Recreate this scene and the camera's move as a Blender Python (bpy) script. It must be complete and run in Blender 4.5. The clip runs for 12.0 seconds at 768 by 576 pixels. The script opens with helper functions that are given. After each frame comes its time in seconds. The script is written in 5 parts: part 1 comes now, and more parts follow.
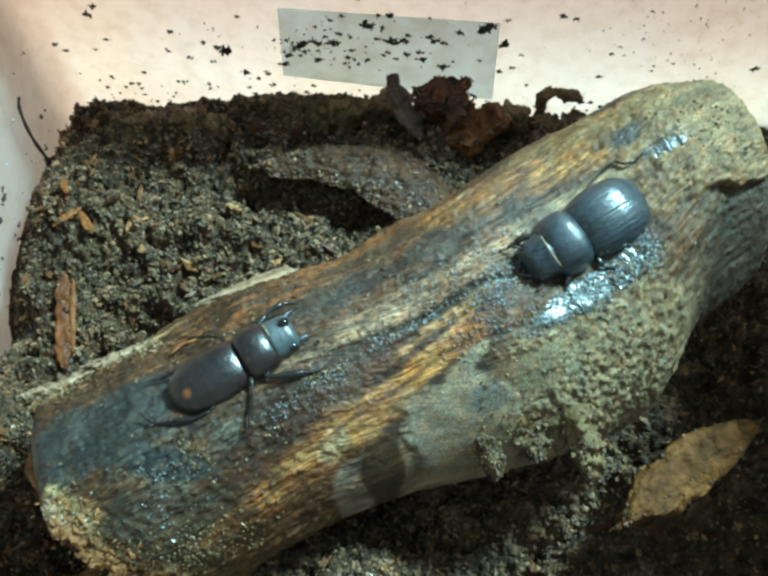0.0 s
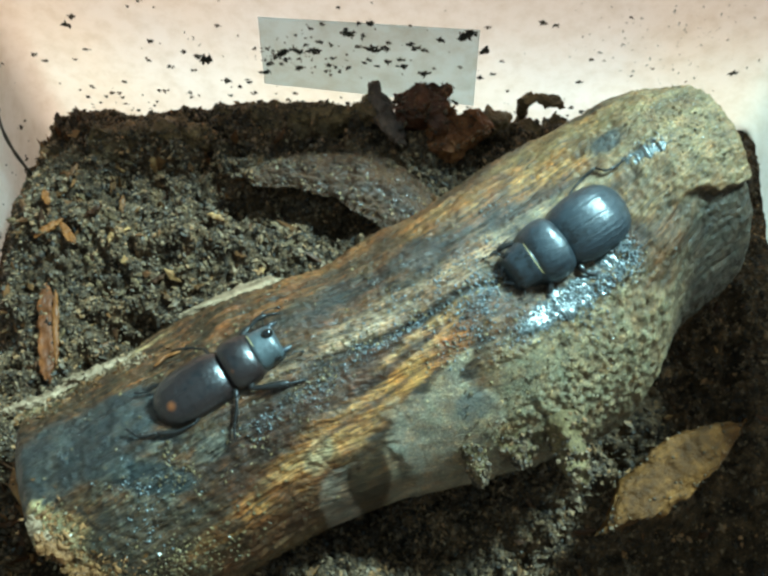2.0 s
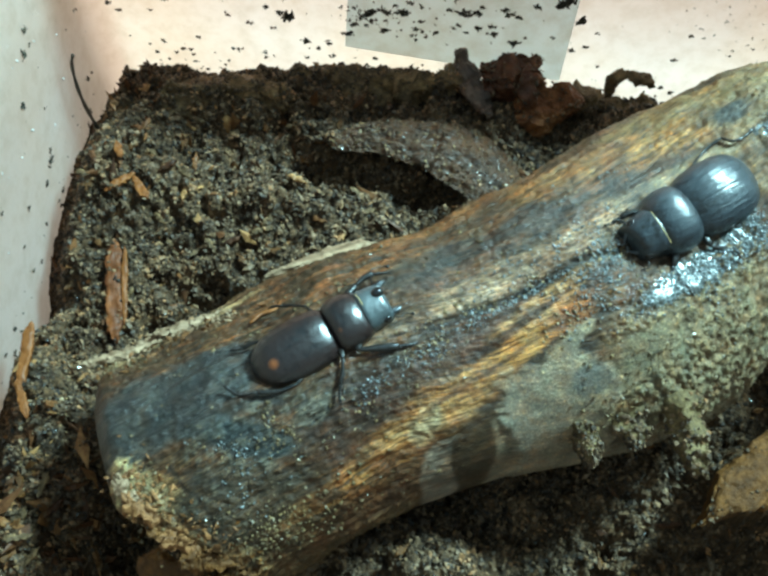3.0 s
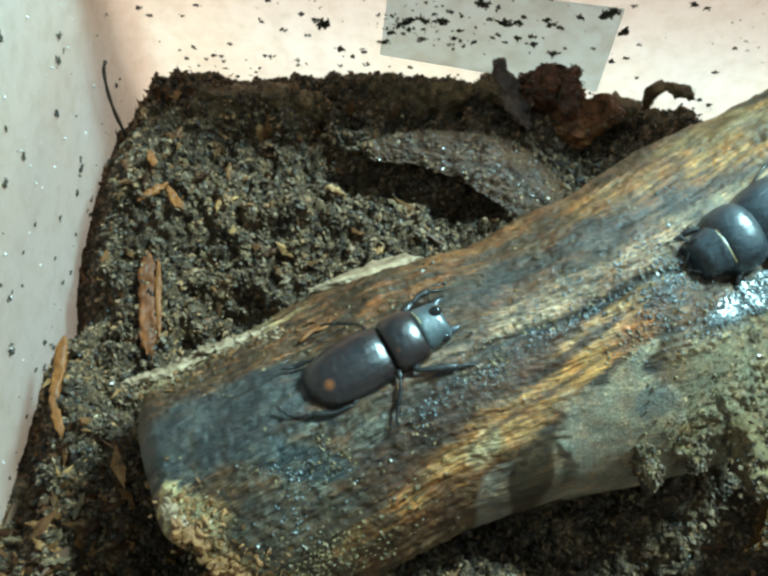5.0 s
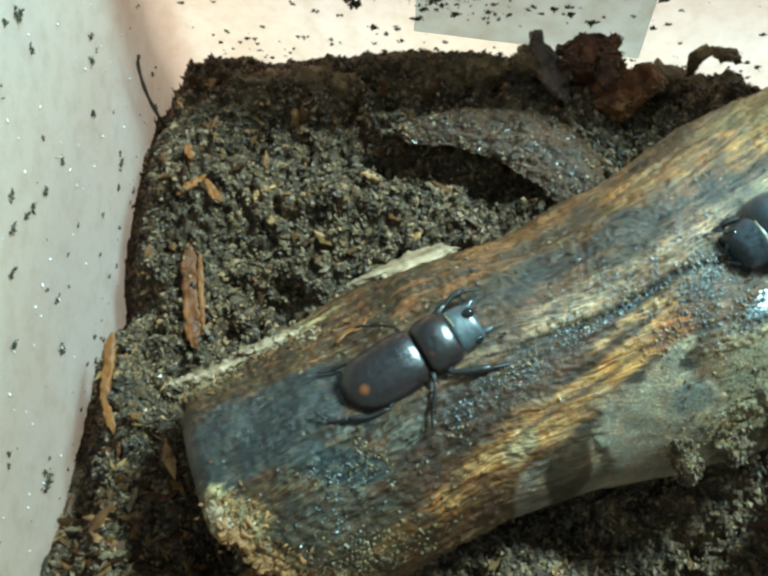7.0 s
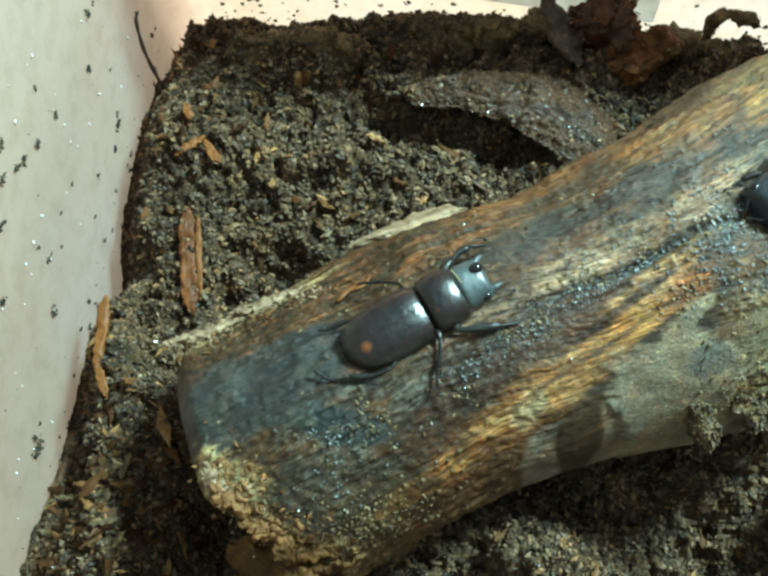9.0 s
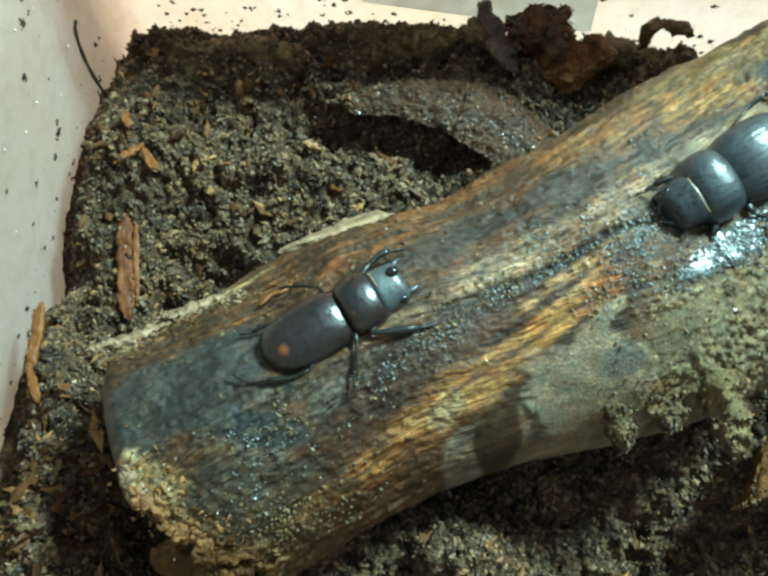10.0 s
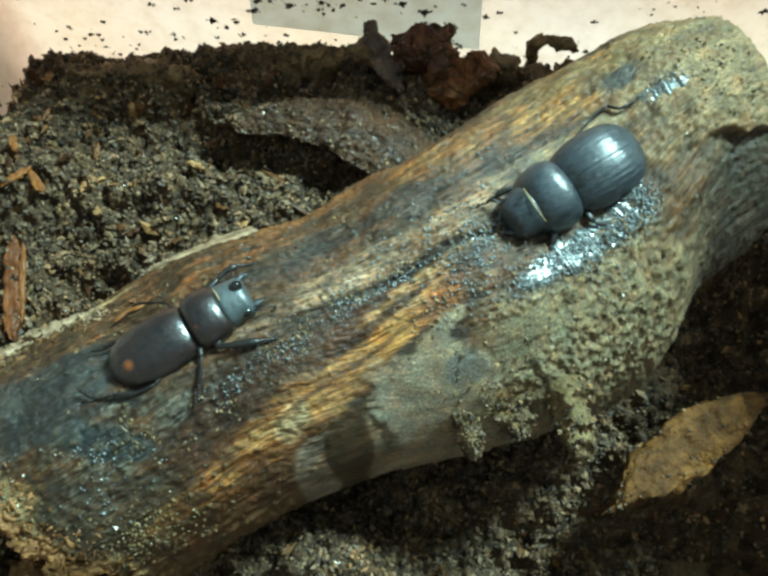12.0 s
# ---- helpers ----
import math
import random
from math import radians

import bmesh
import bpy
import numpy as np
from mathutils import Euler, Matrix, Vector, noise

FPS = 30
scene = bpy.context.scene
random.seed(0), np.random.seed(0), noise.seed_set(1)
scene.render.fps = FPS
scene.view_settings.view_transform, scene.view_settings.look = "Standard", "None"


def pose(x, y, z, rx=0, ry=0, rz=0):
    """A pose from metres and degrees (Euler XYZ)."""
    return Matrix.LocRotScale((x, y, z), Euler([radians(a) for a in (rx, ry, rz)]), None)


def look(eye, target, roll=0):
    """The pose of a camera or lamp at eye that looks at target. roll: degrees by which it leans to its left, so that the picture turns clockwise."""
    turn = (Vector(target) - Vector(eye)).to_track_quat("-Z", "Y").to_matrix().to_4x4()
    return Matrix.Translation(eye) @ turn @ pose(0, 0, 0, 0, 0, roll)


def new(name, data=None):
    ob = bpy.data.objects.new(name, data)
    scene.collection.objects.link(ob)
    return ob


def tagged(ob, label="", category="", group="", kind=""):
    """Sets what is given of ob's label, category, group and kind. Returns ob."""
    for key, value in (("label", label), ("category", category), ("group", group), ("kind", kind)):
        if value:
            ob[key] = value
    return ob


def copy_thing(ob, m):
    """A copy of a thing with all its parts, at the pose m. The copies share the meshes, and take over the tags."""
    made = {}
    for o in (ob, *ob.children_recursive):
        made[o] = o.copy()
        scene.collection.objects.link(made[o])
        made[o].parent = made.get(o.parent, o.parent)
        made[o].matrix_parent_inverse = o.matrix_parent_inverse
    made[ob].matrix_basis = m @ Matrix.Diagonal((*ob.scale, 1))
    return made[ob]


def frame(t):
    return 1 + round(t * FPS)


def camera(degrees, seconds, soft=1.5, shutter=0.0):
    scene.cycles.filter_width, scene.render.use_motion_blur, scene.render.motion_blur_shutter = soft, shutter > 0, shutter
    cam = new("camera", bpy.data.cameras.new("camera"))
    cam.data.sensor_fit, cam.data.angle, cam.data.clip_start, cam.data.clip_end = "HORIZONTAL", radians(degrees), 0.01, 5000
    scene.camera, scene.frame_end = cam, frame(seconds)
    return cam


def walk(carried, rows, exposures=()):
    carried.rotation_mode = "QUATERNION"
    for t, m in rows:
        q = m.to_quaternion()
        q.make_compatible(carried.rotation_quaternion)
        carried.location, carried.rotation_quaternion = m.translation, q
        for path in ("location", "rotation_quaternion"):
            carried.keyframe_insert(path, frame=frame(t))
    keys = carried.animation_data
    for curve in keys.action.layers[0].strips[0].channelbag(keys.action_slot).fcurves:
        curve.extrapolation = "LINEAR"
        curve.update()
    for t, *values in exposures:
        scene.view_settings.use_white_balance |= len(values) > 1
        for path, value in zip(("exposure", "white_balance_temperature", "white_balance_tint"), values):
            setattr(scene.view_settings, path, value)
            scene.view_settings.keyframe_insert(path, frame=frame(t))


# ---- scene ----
cam = camera(46.7, 12.0, soft=2.8)
# seconds, eye x y z (m), turn about x y z (degrees)
PATH = [
    (0, 0.00723, -0.07691, 0.24788, 26.23, 0.54, 4.12),
    (0.5, 0.00301, -0.07698, 0.24821, 26.63, 0.68, 4.04),
    (1, -0.00130, -0.07802, 0.24525, 26.54, -0.36, 3.94),
    (1.5, 0.00014, -0.07828, 0.24453, 26.26, -0.93, 3.95),
    (2, 0.00753, -0.07525, 0.24900, 26.30, 0.02, 3.02),
    (2.5, -0.01014, -0.07955, 0.24029, 26.29, -0.99, 4.63),
    (3, -0.02014, -0.08079, 0.23309, 26.58, -1.81, 5.23),
    (5, -0.03503, -0.07687, 0.22834, 26.89, -2.58, 5.26),
    (5.5, -0.03121, -0.07555, 0.22978, 26.77, -2.16, 4.65),
    (6, -0.02855, -0.07678, 0.23235, 25.60, -1.62, 4.71),
    (6.5, -0.03110, -0.06551, 0.23618, 23.23, 0.88, 5.17),
    (7, -0.03084, -0.06401, 0.23518, 22.86, 1.51, 5.26),
    (9, -0.03054, -0.06902, 0.22369, 22.75, 1.55, 5.87),
    (9.5, -0.02246, -0.06912, 0.22418, 22.81, 1.34, 5.67),
    (10, -0.01603, -0.07004, 0.22489, 23.48, 0.89, 5.32),
    (10.5, -0.00135, -0.07036, 0.22570, 23.96, 1.14, 5.03),
    (11, 0.00929, -0.07053, 0.22659, 24.39, 1.04, 4.58),
    (11.5, 0.01527, -0.07046, 0.22701, 24.59, 0.91, 3.89),
    (12, 0.01531, -0.07024, 0.22681, 24.76, 0.99, 4.06),
]
# seconds, stops, kelvin, tint: the picture turns a little warmer late in the clip
BALANCE = [(0, 0.08, 6040, 7), (5, 0.15, 6080, 7), (7, 0.13, 6180, 7), (9, 0.13, 6580, 7), (10.5, 0.07, 6650, 7), (12, 0.03, 6680, 8)]
walk(cam, [(t, pose(*row)) for t, *row in PATH], BALANCE)

# ---- light: a cool window-like lamp above and behind, a warm dim room all round ----
world = bpy.data.worlds.new("room")
scene.world = world
world.use_nodes = True
tree = world.node_tree
way = tree.nodes.new("ShaderNodeTexCoord")
split = tree.nodes.new("ShaderNodeSeparateXYZ")
room = tree.nodes.new("ShaderNodeValToRGB")
tree.links.new(way.outputs["Generated"], split.inputs[0])
tree.links.new(split.outputs["Z"], room.inputs[0])
tree.links.new(room.outputs[0], tree.nodes["Background"].inputs["Color"])
room.color_ramp.elements[0].position, room.color_ramp.elements[0].color = 0.10, (0.50, 0.40, 0.26, 1)  # walls of the room
room.color_ramp.elements[1].position, room.color_ramp.elements[1].color = 0.95, (0.63, 0.95, 1.0, 1)  # its lit ceiling
tree.nodes["Background"].inputs["Strength"].default_value = 0.68


def lamp(name, width, depth, watts, colour, eye, target):
    data = bpy.data.lights.new(name, "AREA")
    data.shape, data.size, data.size_y = "ELLIPSE", width, depth
    data.energy, data.color = watts, colour
    new(name, data).matrix_world = look(eye, target)


# the cool window-like room light to the side and back, and the warm lamp behind the box that glows through its wall
lamp("room_lamp", 0.20, 0.17, 34.0, (0.58, 0.97, 1.0), (0.42, 0.40, 0.74), (0, 0.02, 0.03))
lamp("warm_lamp", 0.92, 0.24, 7.0, (1.0, 0.91, 0.80), (-0.17, 0.65, 0.04), (-0.04, 0.12, 0.02))

MM = 0.001
rng = np.random.default_rng(7)


# ---- numeric noise, smooth in [-1, 1] ----
def vnoise(p, seed=0):
    i = np.floor(p).astype(np.int64)
    f = p - i
    u = f * f * (3 - 2 * f)

    def corner(a, b, c):
        n = (i[:, 0] + a) * 374761393 + (i[:, 1] + b) * 668265263 + (i[:, 2] + c) * 1274126177 + seed * 144665
        n = ((n ^ (n >> 13)) * 1103515245) & 0x7FFFFFFF
        n = ((n ^ (n >> 15)) * 668265263) & 0x7FFFFFFF
        return ((n >> 7) & 0xFFFF) / 32767.5 - 1

    out = np.zeros(len(p))
    for a in (0, 1):
        for b in (0, 1):
            for c in (0, 1):
                w = (u[:, 0] if a else 1 - u[:, 0]) * (u[:, 1] if b else 1 - u[:, 1]) * (u[:, 2] if c else 1 - u[:, 2])
                out += w * corner(a, b, c)
    return out


def fbm(p, octaves=4, seed=0, gain=0.5):
    out, amp = np.zeros(len(p)), 1.0
    for k in range(octaves):
        out += amp * vnoise(p * 2.03**k + 17.3 * k, seed + k)
        amp *= gain
    return out


def step(lo, hi, x):
    t = np.clip((x - lo) / (hi - lo), 0, 1)
    return t * t * (3 - 2 * t)


# ---- materials ----
def material(name):
    m = bpy.data.materials.new(name)
    m.use_nodes = True
    return m, m.node_tree, m.node_tree.nodes["Principled BSDF"]


def node(tree, kind, links=(), **values):
    n = tree.nodes.new(kind)
    for key, value in values.items():
        if key in ("operation", "blend_type", "data_type", "attribute_name", "feature", "noise_dimensions", "interpolation"):
            if key == "operation":
                n.operation = value
            elif key == "blend_type":
                n.blend_type = value
            elif key == "data_type":
                n.data_type = value
            elif key == "attribute_name":
                n.attribute_name = value
            elif key == "feature":
                n.feature = value
        else:
            n.inputs[key.replace("_", " ")].default_value = value
    for socket, source in dict(links).items():
        tree.links.new(source, n.inputs[socket])
    return n


def ramp(tree, source, *stops):
    n = tree.nodes.new("ShaderNodeValToRGB")
    n.color_ramp.elements[0].position, n.color_ramp.elements[0].color = stops[0][0], (*stops[0][1], 1)
    n.color_ramp.elements[1].position, n.color_ramp.elements[1].color = stops[-1][0], (*stops[-1][1], 1)
    for at, colour in stops[1:-1]:
        e = n.color_ramp.elements.new(at)
        e.color = (*colour, 1)
    tree.links.new(source, n.inputs[0])
    return n.outputs[0]


def grey(v):
    return (v, v, v)


def noisy(name, stops, scale, rough, bump=0.3, bump_scale=None, distance=0.0004, coat=0.0, spread=0.0, stretch=(1, 1, 1), metal=0.0, spec=0.5):
    """A surface whose colour runs over the stops by a two-scale noise, with relief; spread: how far whole pieces differ."""
    m, t, b = material(name)
    co = node(t, "ShaderNodeTexCoord")
    mp = node(t, "ShaderNodeMapping", {"Vector": co.outputs["Object"]}, Scale=stretch)
    n1 = node(t, "ShaderNodeTexNoise", {"Vector": mp.outputs[0]}, Scale=scale, Detail=6.0, Roughness=0.65)
    n2 = node(t, "ShaderNodeTexNoise", {"Vector": mp.outputs[0]}, Scale=scale * 0.17, Detail=3.0)
    add = node(t, "ShaderNodeMath", {0: n1.outputs[0], 1: n2.outputs[0]}, operation="ADD")
    half = node(t, "ShaderNodeMath", {0: add.outputs[0]}, operation="MULTIPLY")
    half.inputs[1].default_value = 0.5
    value = half.outputs[0]
    if spread:
        geo = node(t, "ShaderNodeNewGeometry")
        obj = node(t, "ShaderNodeObjectInfo")
        both = node(t, "ShaderNodeMath", {0: geo.outputs["Random Per Island"], 1: obj.outputs["Random"]}, operation="ADD")
        frac = node(t, "ShaderNodeMath", {0: both.outputs[0]}, operation="FRACT")
        off = node(t, "ShaderNodeMath", {0: frac.outputs[0]}, operation="MULTIPLY_ADD")
        off.inputs[1].default_value, off.inputs[2].default_value = spread, -spread / 2
        plus = node(t, "ShaderNodeMath", {0: value, 1: off.outputs[0]}, operation="ADD")
        value = plus.outputs[0]
    t.links.new(ramp(t, value, *stops), b.inputs["Base Color"])
    t.links.new(ramp(t, n1.outputs[0], (0.3, grey(rough * 0.7)), (0.7, grey(min(1, rough * 1.25)))), b.inputs["Roughness"])
    b.inputs["Metallic"].default_value, b.inputs["Specular IOR Level"].default_value = metal, spec
    b.inputs["Coat Weight"].default_value, b.inputs["Coat Roughness"].default_value = coat, 0.12
    if bump:
        n3 = node(t, "ShaderNodeTexNoise", {"Vector": mp.outputs[0]}, Scale=bump_scale or scale * 1.6, Detail=5.0, Roughness=0.6)
        bm_ = node(t, "ShaderNodeBump", {"Height": n3.outputs[0]}, Strength=bump, Distance=distance)
        t.links.new(bm_.outputs[0], b.inputs["Normal"])
    return m


SOIL = noisy("damp_soil", [(0.30, (0.0040, 0.0022, 0.0013)), (0.44, (0.0261, 0.0146, 0.0071)), (0.56, (0.0854, 0.0474, 0.0226)), (0.70, (0.2111, 0.1128, 0.0488))], 1100, 0.7, 1.0, 900, 0.0012, spec=0.2)
CRUMB = noisy("soil_crumb", [(0.22, (0.0088, 0.0056, 0.0041)), (0.42, (0.0446, 0.0275, 0.0158)), (0.58, (0.1071, 0.0663, 0.0365)), (0.68, (0.1709, 0.1026, 0.0523)), (0.78, (0.2528, 0.1190, 0.0470)), (0.90, (0.4462, 0.2506, 0.1112))], 420, 0.55, 0.8, 900, 0.0005, spread=0.42, spec=0.3)
WALLDIRT = noisy("wall_dirt", [(0.25, (0.012, 0.011, 0.009)), (0.5, (0.030, 0.026, 0.019)), (0.8, (0.090, 0.070, 0.040))], 420, 0.6, 0.6, 900, 0.0004, spread=0.4, spec=0.2)
FLAKE = noisy("wood_flake", [(0.2, (0.0215, 0.0080, 0.0034)), (0.45, (0.0718, 0.0274, 0.0092)), (0.62, (0.1435, 0.0626, 0.0217)), (0.82, (0.3014, 0.1651, 0.0628))], 600, 0.55, 0.4, 1500, 0.0002, spread=0.5, spec=0.2)
DARKBARK = noisy("dark_bark", [(0.25, (0.0192, 0.0105, 0.0052)), (0.45, (0.0762, 0.0462, 0.0221)), (0.60, (0.1686, 0.1029, 0.0461)), (0.74, (0.4078, 0.2352, 0.0978))], 1000, 0.5, 1.0, 900, 0.0010, stretch=(0.6, 1, 1), spec=0.2)
REDBARK = noisy("red_bark", [(0.25, (0.0120, 0.0066, 0.0040)), (0.48, (0.0660, 0.0220, 0.0100)), (0.66, (0.1800, 0.0682, 0.0280)), (0.82, (0.3360, 0.1650, 0.0800))], 300, 0.4, 0.9, 350, 0.001, spec=0.2)
ORANGEBARK = noisy("orange_bark", [(0.28, (0.0216, 0.0072, 0.0033)), (0.47, (0.1148, 0.0384, 0.0121)), (0.64, (0.2295, 0.0900, 0.0286)), (0.8, (0.3780, 0.1680, 0.0605))], 420, 0.5, 1.0, 600, 0.0012, spec=0.2)
TANBARK = noisy("tan_bark", [(0.28, (0.0138, 0.0053, 0.0017)), (0.47, (0.0719, 0.0295, 0.0074)), (0.64, (0.1658, 0.0697, 0.0165)), (0.82, (0.3591, 0.1584, 0.0413))], 420, 0.6, 1.0, 700, 0.0010, stretch=(0.7, 1, 1), spec=0.2)
CHUNKBARK = noisy("tan_brown_chunk", [(0.28, (0.0145, 0.0053, 0.0016)), (0.47, (0.0812, 0.0325, 0.0078)), (0.64, (0.1856, 0.0770, 0.0182)), (0.82, (0.4060, 0.1820, 0.0513))], 420, 0.6, 1.0, 700, 0.0012, stretch=(0.7, 1, 1), spec=0.15)
PALEBARK = noisy("pale_bark", [(0.28, (0.0369, 0.0206, 0.0103)), (0.45, (0.1788, 0.1123, 0.0643)), (0.68, (0.3786, 0.2574, 0.1607))], 900, 0.6, 1.0, 900, 0.0006, stretch=(0.2, 1, 1), spec=0.2)
OCHREBARK = noisy("ochre_bark", [(0.28, (0.0319, 0.0128, 0.0046)), (0.45, (0.1382, 0.0604, 0.0209)), (0.68, (0.3187, 0.1492, 0.0554))], 900, 0.6, 1.0, 900, 0.0006, stretch=(0.4, 1, 1), spec=0.2)
WETBARK = noisy("wet_bark", [(0.25, (0.0070, 0.0026, 0.0011)), (0.45, (0.0318, 0.0130, 0.0045)), (0.62, (0.0749, 0.0292, 0.0096)), (0.78, (0.1676, 0.0620, 0.0185))], 800, 0.46, 1.0, 700, 0.0014, stretch=(0.6, 1, 1), coat=0.10, spec=0.28)
BARKSKIN = noisy("grey_brown_bark", [(0.28, (0.012, 0.007, 0.005)), (0.46, (0.055, 0.032, 0.022)), (0.64, (0.125, 0.078, 0.056)), (0.8, (0.24, 0.165, 0.12))], 520, 0.45, 0.9, 700, 0.0008, stretch=(0.4, 1, 1), spec=0.3)
BROWNWOOD = noisy("brown_wood", [(0.3, (0.0330, 0.0115, 0.0045)), (0.5, (0.1125, 0.0345, 0.0099)), (0.7, (0.2550, 0.0862, 0.0234))], 500, 0.5, 0.8, 900, 0.0005, stretch=(0.15, 1, 1), spec=0.2)
YELLOWWOOD = noisy("yellow_wood", [(0.3, (0.0536, 0.0154, 0.0038)), (0.5, (0.1605, 0.0555, 0.0134)), (0.75, (0.3059, 0.1255, 0.0379))], 600, 0.5, 0.6, 900, 0.0004, stretch=(0.15, 1, 1), spec=0.2)
TWIG = noisy("dark_twig", [(0.3, (0.008, 0.006, 0.005)), (0.7, (0.05, 0.035, 0.022))], 800, 0.45, 0.5)
FRASS = noisy("chewed_wood", [(0.2, (0.0450, 0.0306, 0.0144)), (0.5, (0.1125, 0.0765, 0.0368)), (0.75, (0.1980, 0.1318, 0.0600)), (0.9, (0.3420, 0.2380, 0.1120))], 700, 0.36, 0.6, 1800, 0.0003, coat=0.2, spread=0.5, spec=0.3)
GRAIN = noisy("wet_grain", [(0.2, (0.0100, 0.0074, 0.0063)), (0.5, (0.0500, 0.0357, 0.0200)), (0.75, (0.1800, 0.1155, 0.0575)), (0.9, (0.3600, 0.2625, 0.1375))], 700, 0.26, 0.6, 1800, 0.0003, coat=0.35, spread=0.6, spec=0.4)


def plastic(name, tint, warm):
    m, t, b = material(name)
    co = node(t, "ShaderNodeTexCoord")
    n1 = node(t, "ShaderNodeTexNoise", {"Vector": co.outputs["Object"]}, Scale=9.0, Detail=3.0)
    n2 = node(t, "ShaderNodeTexNoise", {"Vector": co.outputs["Object"]}, Scale=160.0, Detail=6.0, Roughness=0.7)
    base = ramp(t, n1.outputs[0], (0.40, warm), (0.60, tint))
    smear = ramp(t, n2.outputs[0], (0.42, grey(1.0)), (0.72, (0.80, 0.76, 0.70)))
    mix = node(t, "ShaderNodeMix", blend_type="MULTIPLY", data_type="RGBA")
    mix.inputs[0].default_value = 0.7
    t.links.new(base, mix.inputs[6]), t.links.new(smear, mix.inputs[7])
    t.links.new(mix.outputs[2], b.inputs["Base Color"])
    t.links.new(ramp(t, n2.outputs[0], (0.35, grey(0.22)), (0.7, grey(0.5))), b.inputs["Roughness"])
    bump = node(t, "ShaderNodeBump", {"Height": n2.outputs[0]}, Strength=0.6, Distance=0.0006)
    t.links.new(bump.outputs[0], b.inputs["Normal"])
    thin = node(t, "ShaderNodeBsdfTranslucent", {"Color": mix.outputs[2]})
    both = node(t, "ShaderNodeMixShader", {1: b.outputs[0], 2: thin.outputs[0]})
    both.inputs[0].default_value = 0.82
    t.links.new(both.outputs[0], t.nodes["Material Output"].inputs["Surface"])
    return m


PLASTIC = plastic("milky_plastic", (0.73, 0.685, 0.655), (0.74, 0.66, 0.59))
LABEL = plastic("grey_label", (0.86, 0.93, 0.95), (0.82, 0.89, 0.92))


def chitin(name, dark, brown, rough, stretch, lamp_glint=None, gloss=0.2, shine=0.6, relief=0.5, spread=0.19):
    """Beetle shell: dark, faintly brown, glossy, with fine punctures; lamp_glint: centre and size of an orange lamp
    reflection painted into the colour, in the part's own space.
    """
    m, t, b = material(name)
    co = node(t, "ShaderNodeTexCoord")
    mp = node(t, "ShaderNodeMapping", {"Vector": co.outputs["Object"]}, Scale=stretch)
    n1 = node(t, "ShaderNodeTexNoise", {"Vector": mp.outputs[0]}, Scale=260.0, Detail=4.0)
    n2 = node(t, "ShaderNodeTexNoise", {"Vector": mp.outputs[0]}, Scale=1150.0, Detail=5.0, Roughness=0.7)
    mixed = node(t, "ShaderNodeMath", {0: n1.outputs[0], 1: n2.outputs[0]}, operation="ADD")
    colour = ramp(t, mixed.outputs[0], (0.78, dark), (1.22, brown))
    if lamp_glint:
        centre, size, orange = lamp_glint
        gap = node(t, "ShaderNodeVectorMath", {0: co.outputs["Object"]}, operation="DISTANCE")
        gap.inputs[1].default_value = centre
        far = node(t, "ShaderNodeMath", {0: gap.outputs["Value"]}, operation="DIVIDE")
        far.inputs[1].default_value = size
        mask = ramp(t, far.outputs[0], (0.25, grey(1.0)), (1.0, grey(0.0)))
        mix = node(t, "ShaderNodeMix", {0: mask, 6: colour}, data_type="RGBA")
        mix.inputs[7].default_value = (*orange, 1)
        colour = mix.outputs[2]
    t.links.new(colour, b.inputs["Base Color"])
    t.links.new(ramp(t, n2.outputs[0], (0.3, grey(rough * 0.75)), (0.7, grey(rough * 1.3))), b.inputs["Roughness"])
    b.inputs["Coat Weight"].default_value, b.inputs["Coat Roughness"].default_value = shine, spread
    b.inputs["Specular IOR Level"].default_value = gloss
    bump = node(t, "ShaderNodeBump", {"Height": n2.outputs[0]}, Strength=0.8, Distance=0.0004 * relief)
    scuff = node(t, "ShaderNodeBump", {"Height": n1.outputs[0], "Normal": bump.outputs[0]}, Strength=0.25, Distance=0.0004)
    t.links.new(scuff.outputs[0], b.inputs["Normal"])
    fine = node(t, "ShaderNodeBump", {"Height": n2.outputs[0]}, Strength=0.5, Distance=0.00022 * relief)
    t.links.new(fine.outputs[0], b.inputs["Coat Normal"])
    return m


# the orange spots are the warm lamp's reflection, painted into the shell colour
SHELL_A = chitin("brown_black_shell", (0.002, 0.002, 0.003), (0.010, 0.0052, 0.0050), 0.34, (1, 1, 1), ((-0.0118, -0.0012, 0.0030), 0.0015, (0.22, 0.062, 0.014)), gloss=0.28, shine=0.75, spread=0.2)
NECK_A = chitin("brown_black_neck_shell", (0.002, 0.002, 0.003), (0.010, 0.0052, 0.0050), 0.34, (1, 1, 1), ((0.0038, -0.0022, 0.0048), 0.0012, (0.20, 0.060, 0.014)), gloss=0.28, shine=0.75, spread=0.2)
HEAD_A = chitin("grey_black_head_shell", (0.012, 0.018, 0.021), (0.034, 0.046, 0.050), 0.42, (1, 1, 1), gloss=0.6, shine=0.5)
SHELL_B = chitin("black_shell", (0.002, 0.003, 0.004), (0.013, 0.020, 0.026), 0.38, (0.25, 1.2, 1.2), gloss=0.30, shine=0.6, relief=1.2, spread=0.13)
LIMB = chitin("black_limb", (0.003, 0.003, 0.003), (0.008, 0.006, 0.005), 0.40, (1, 1, 1), shine=0.35)
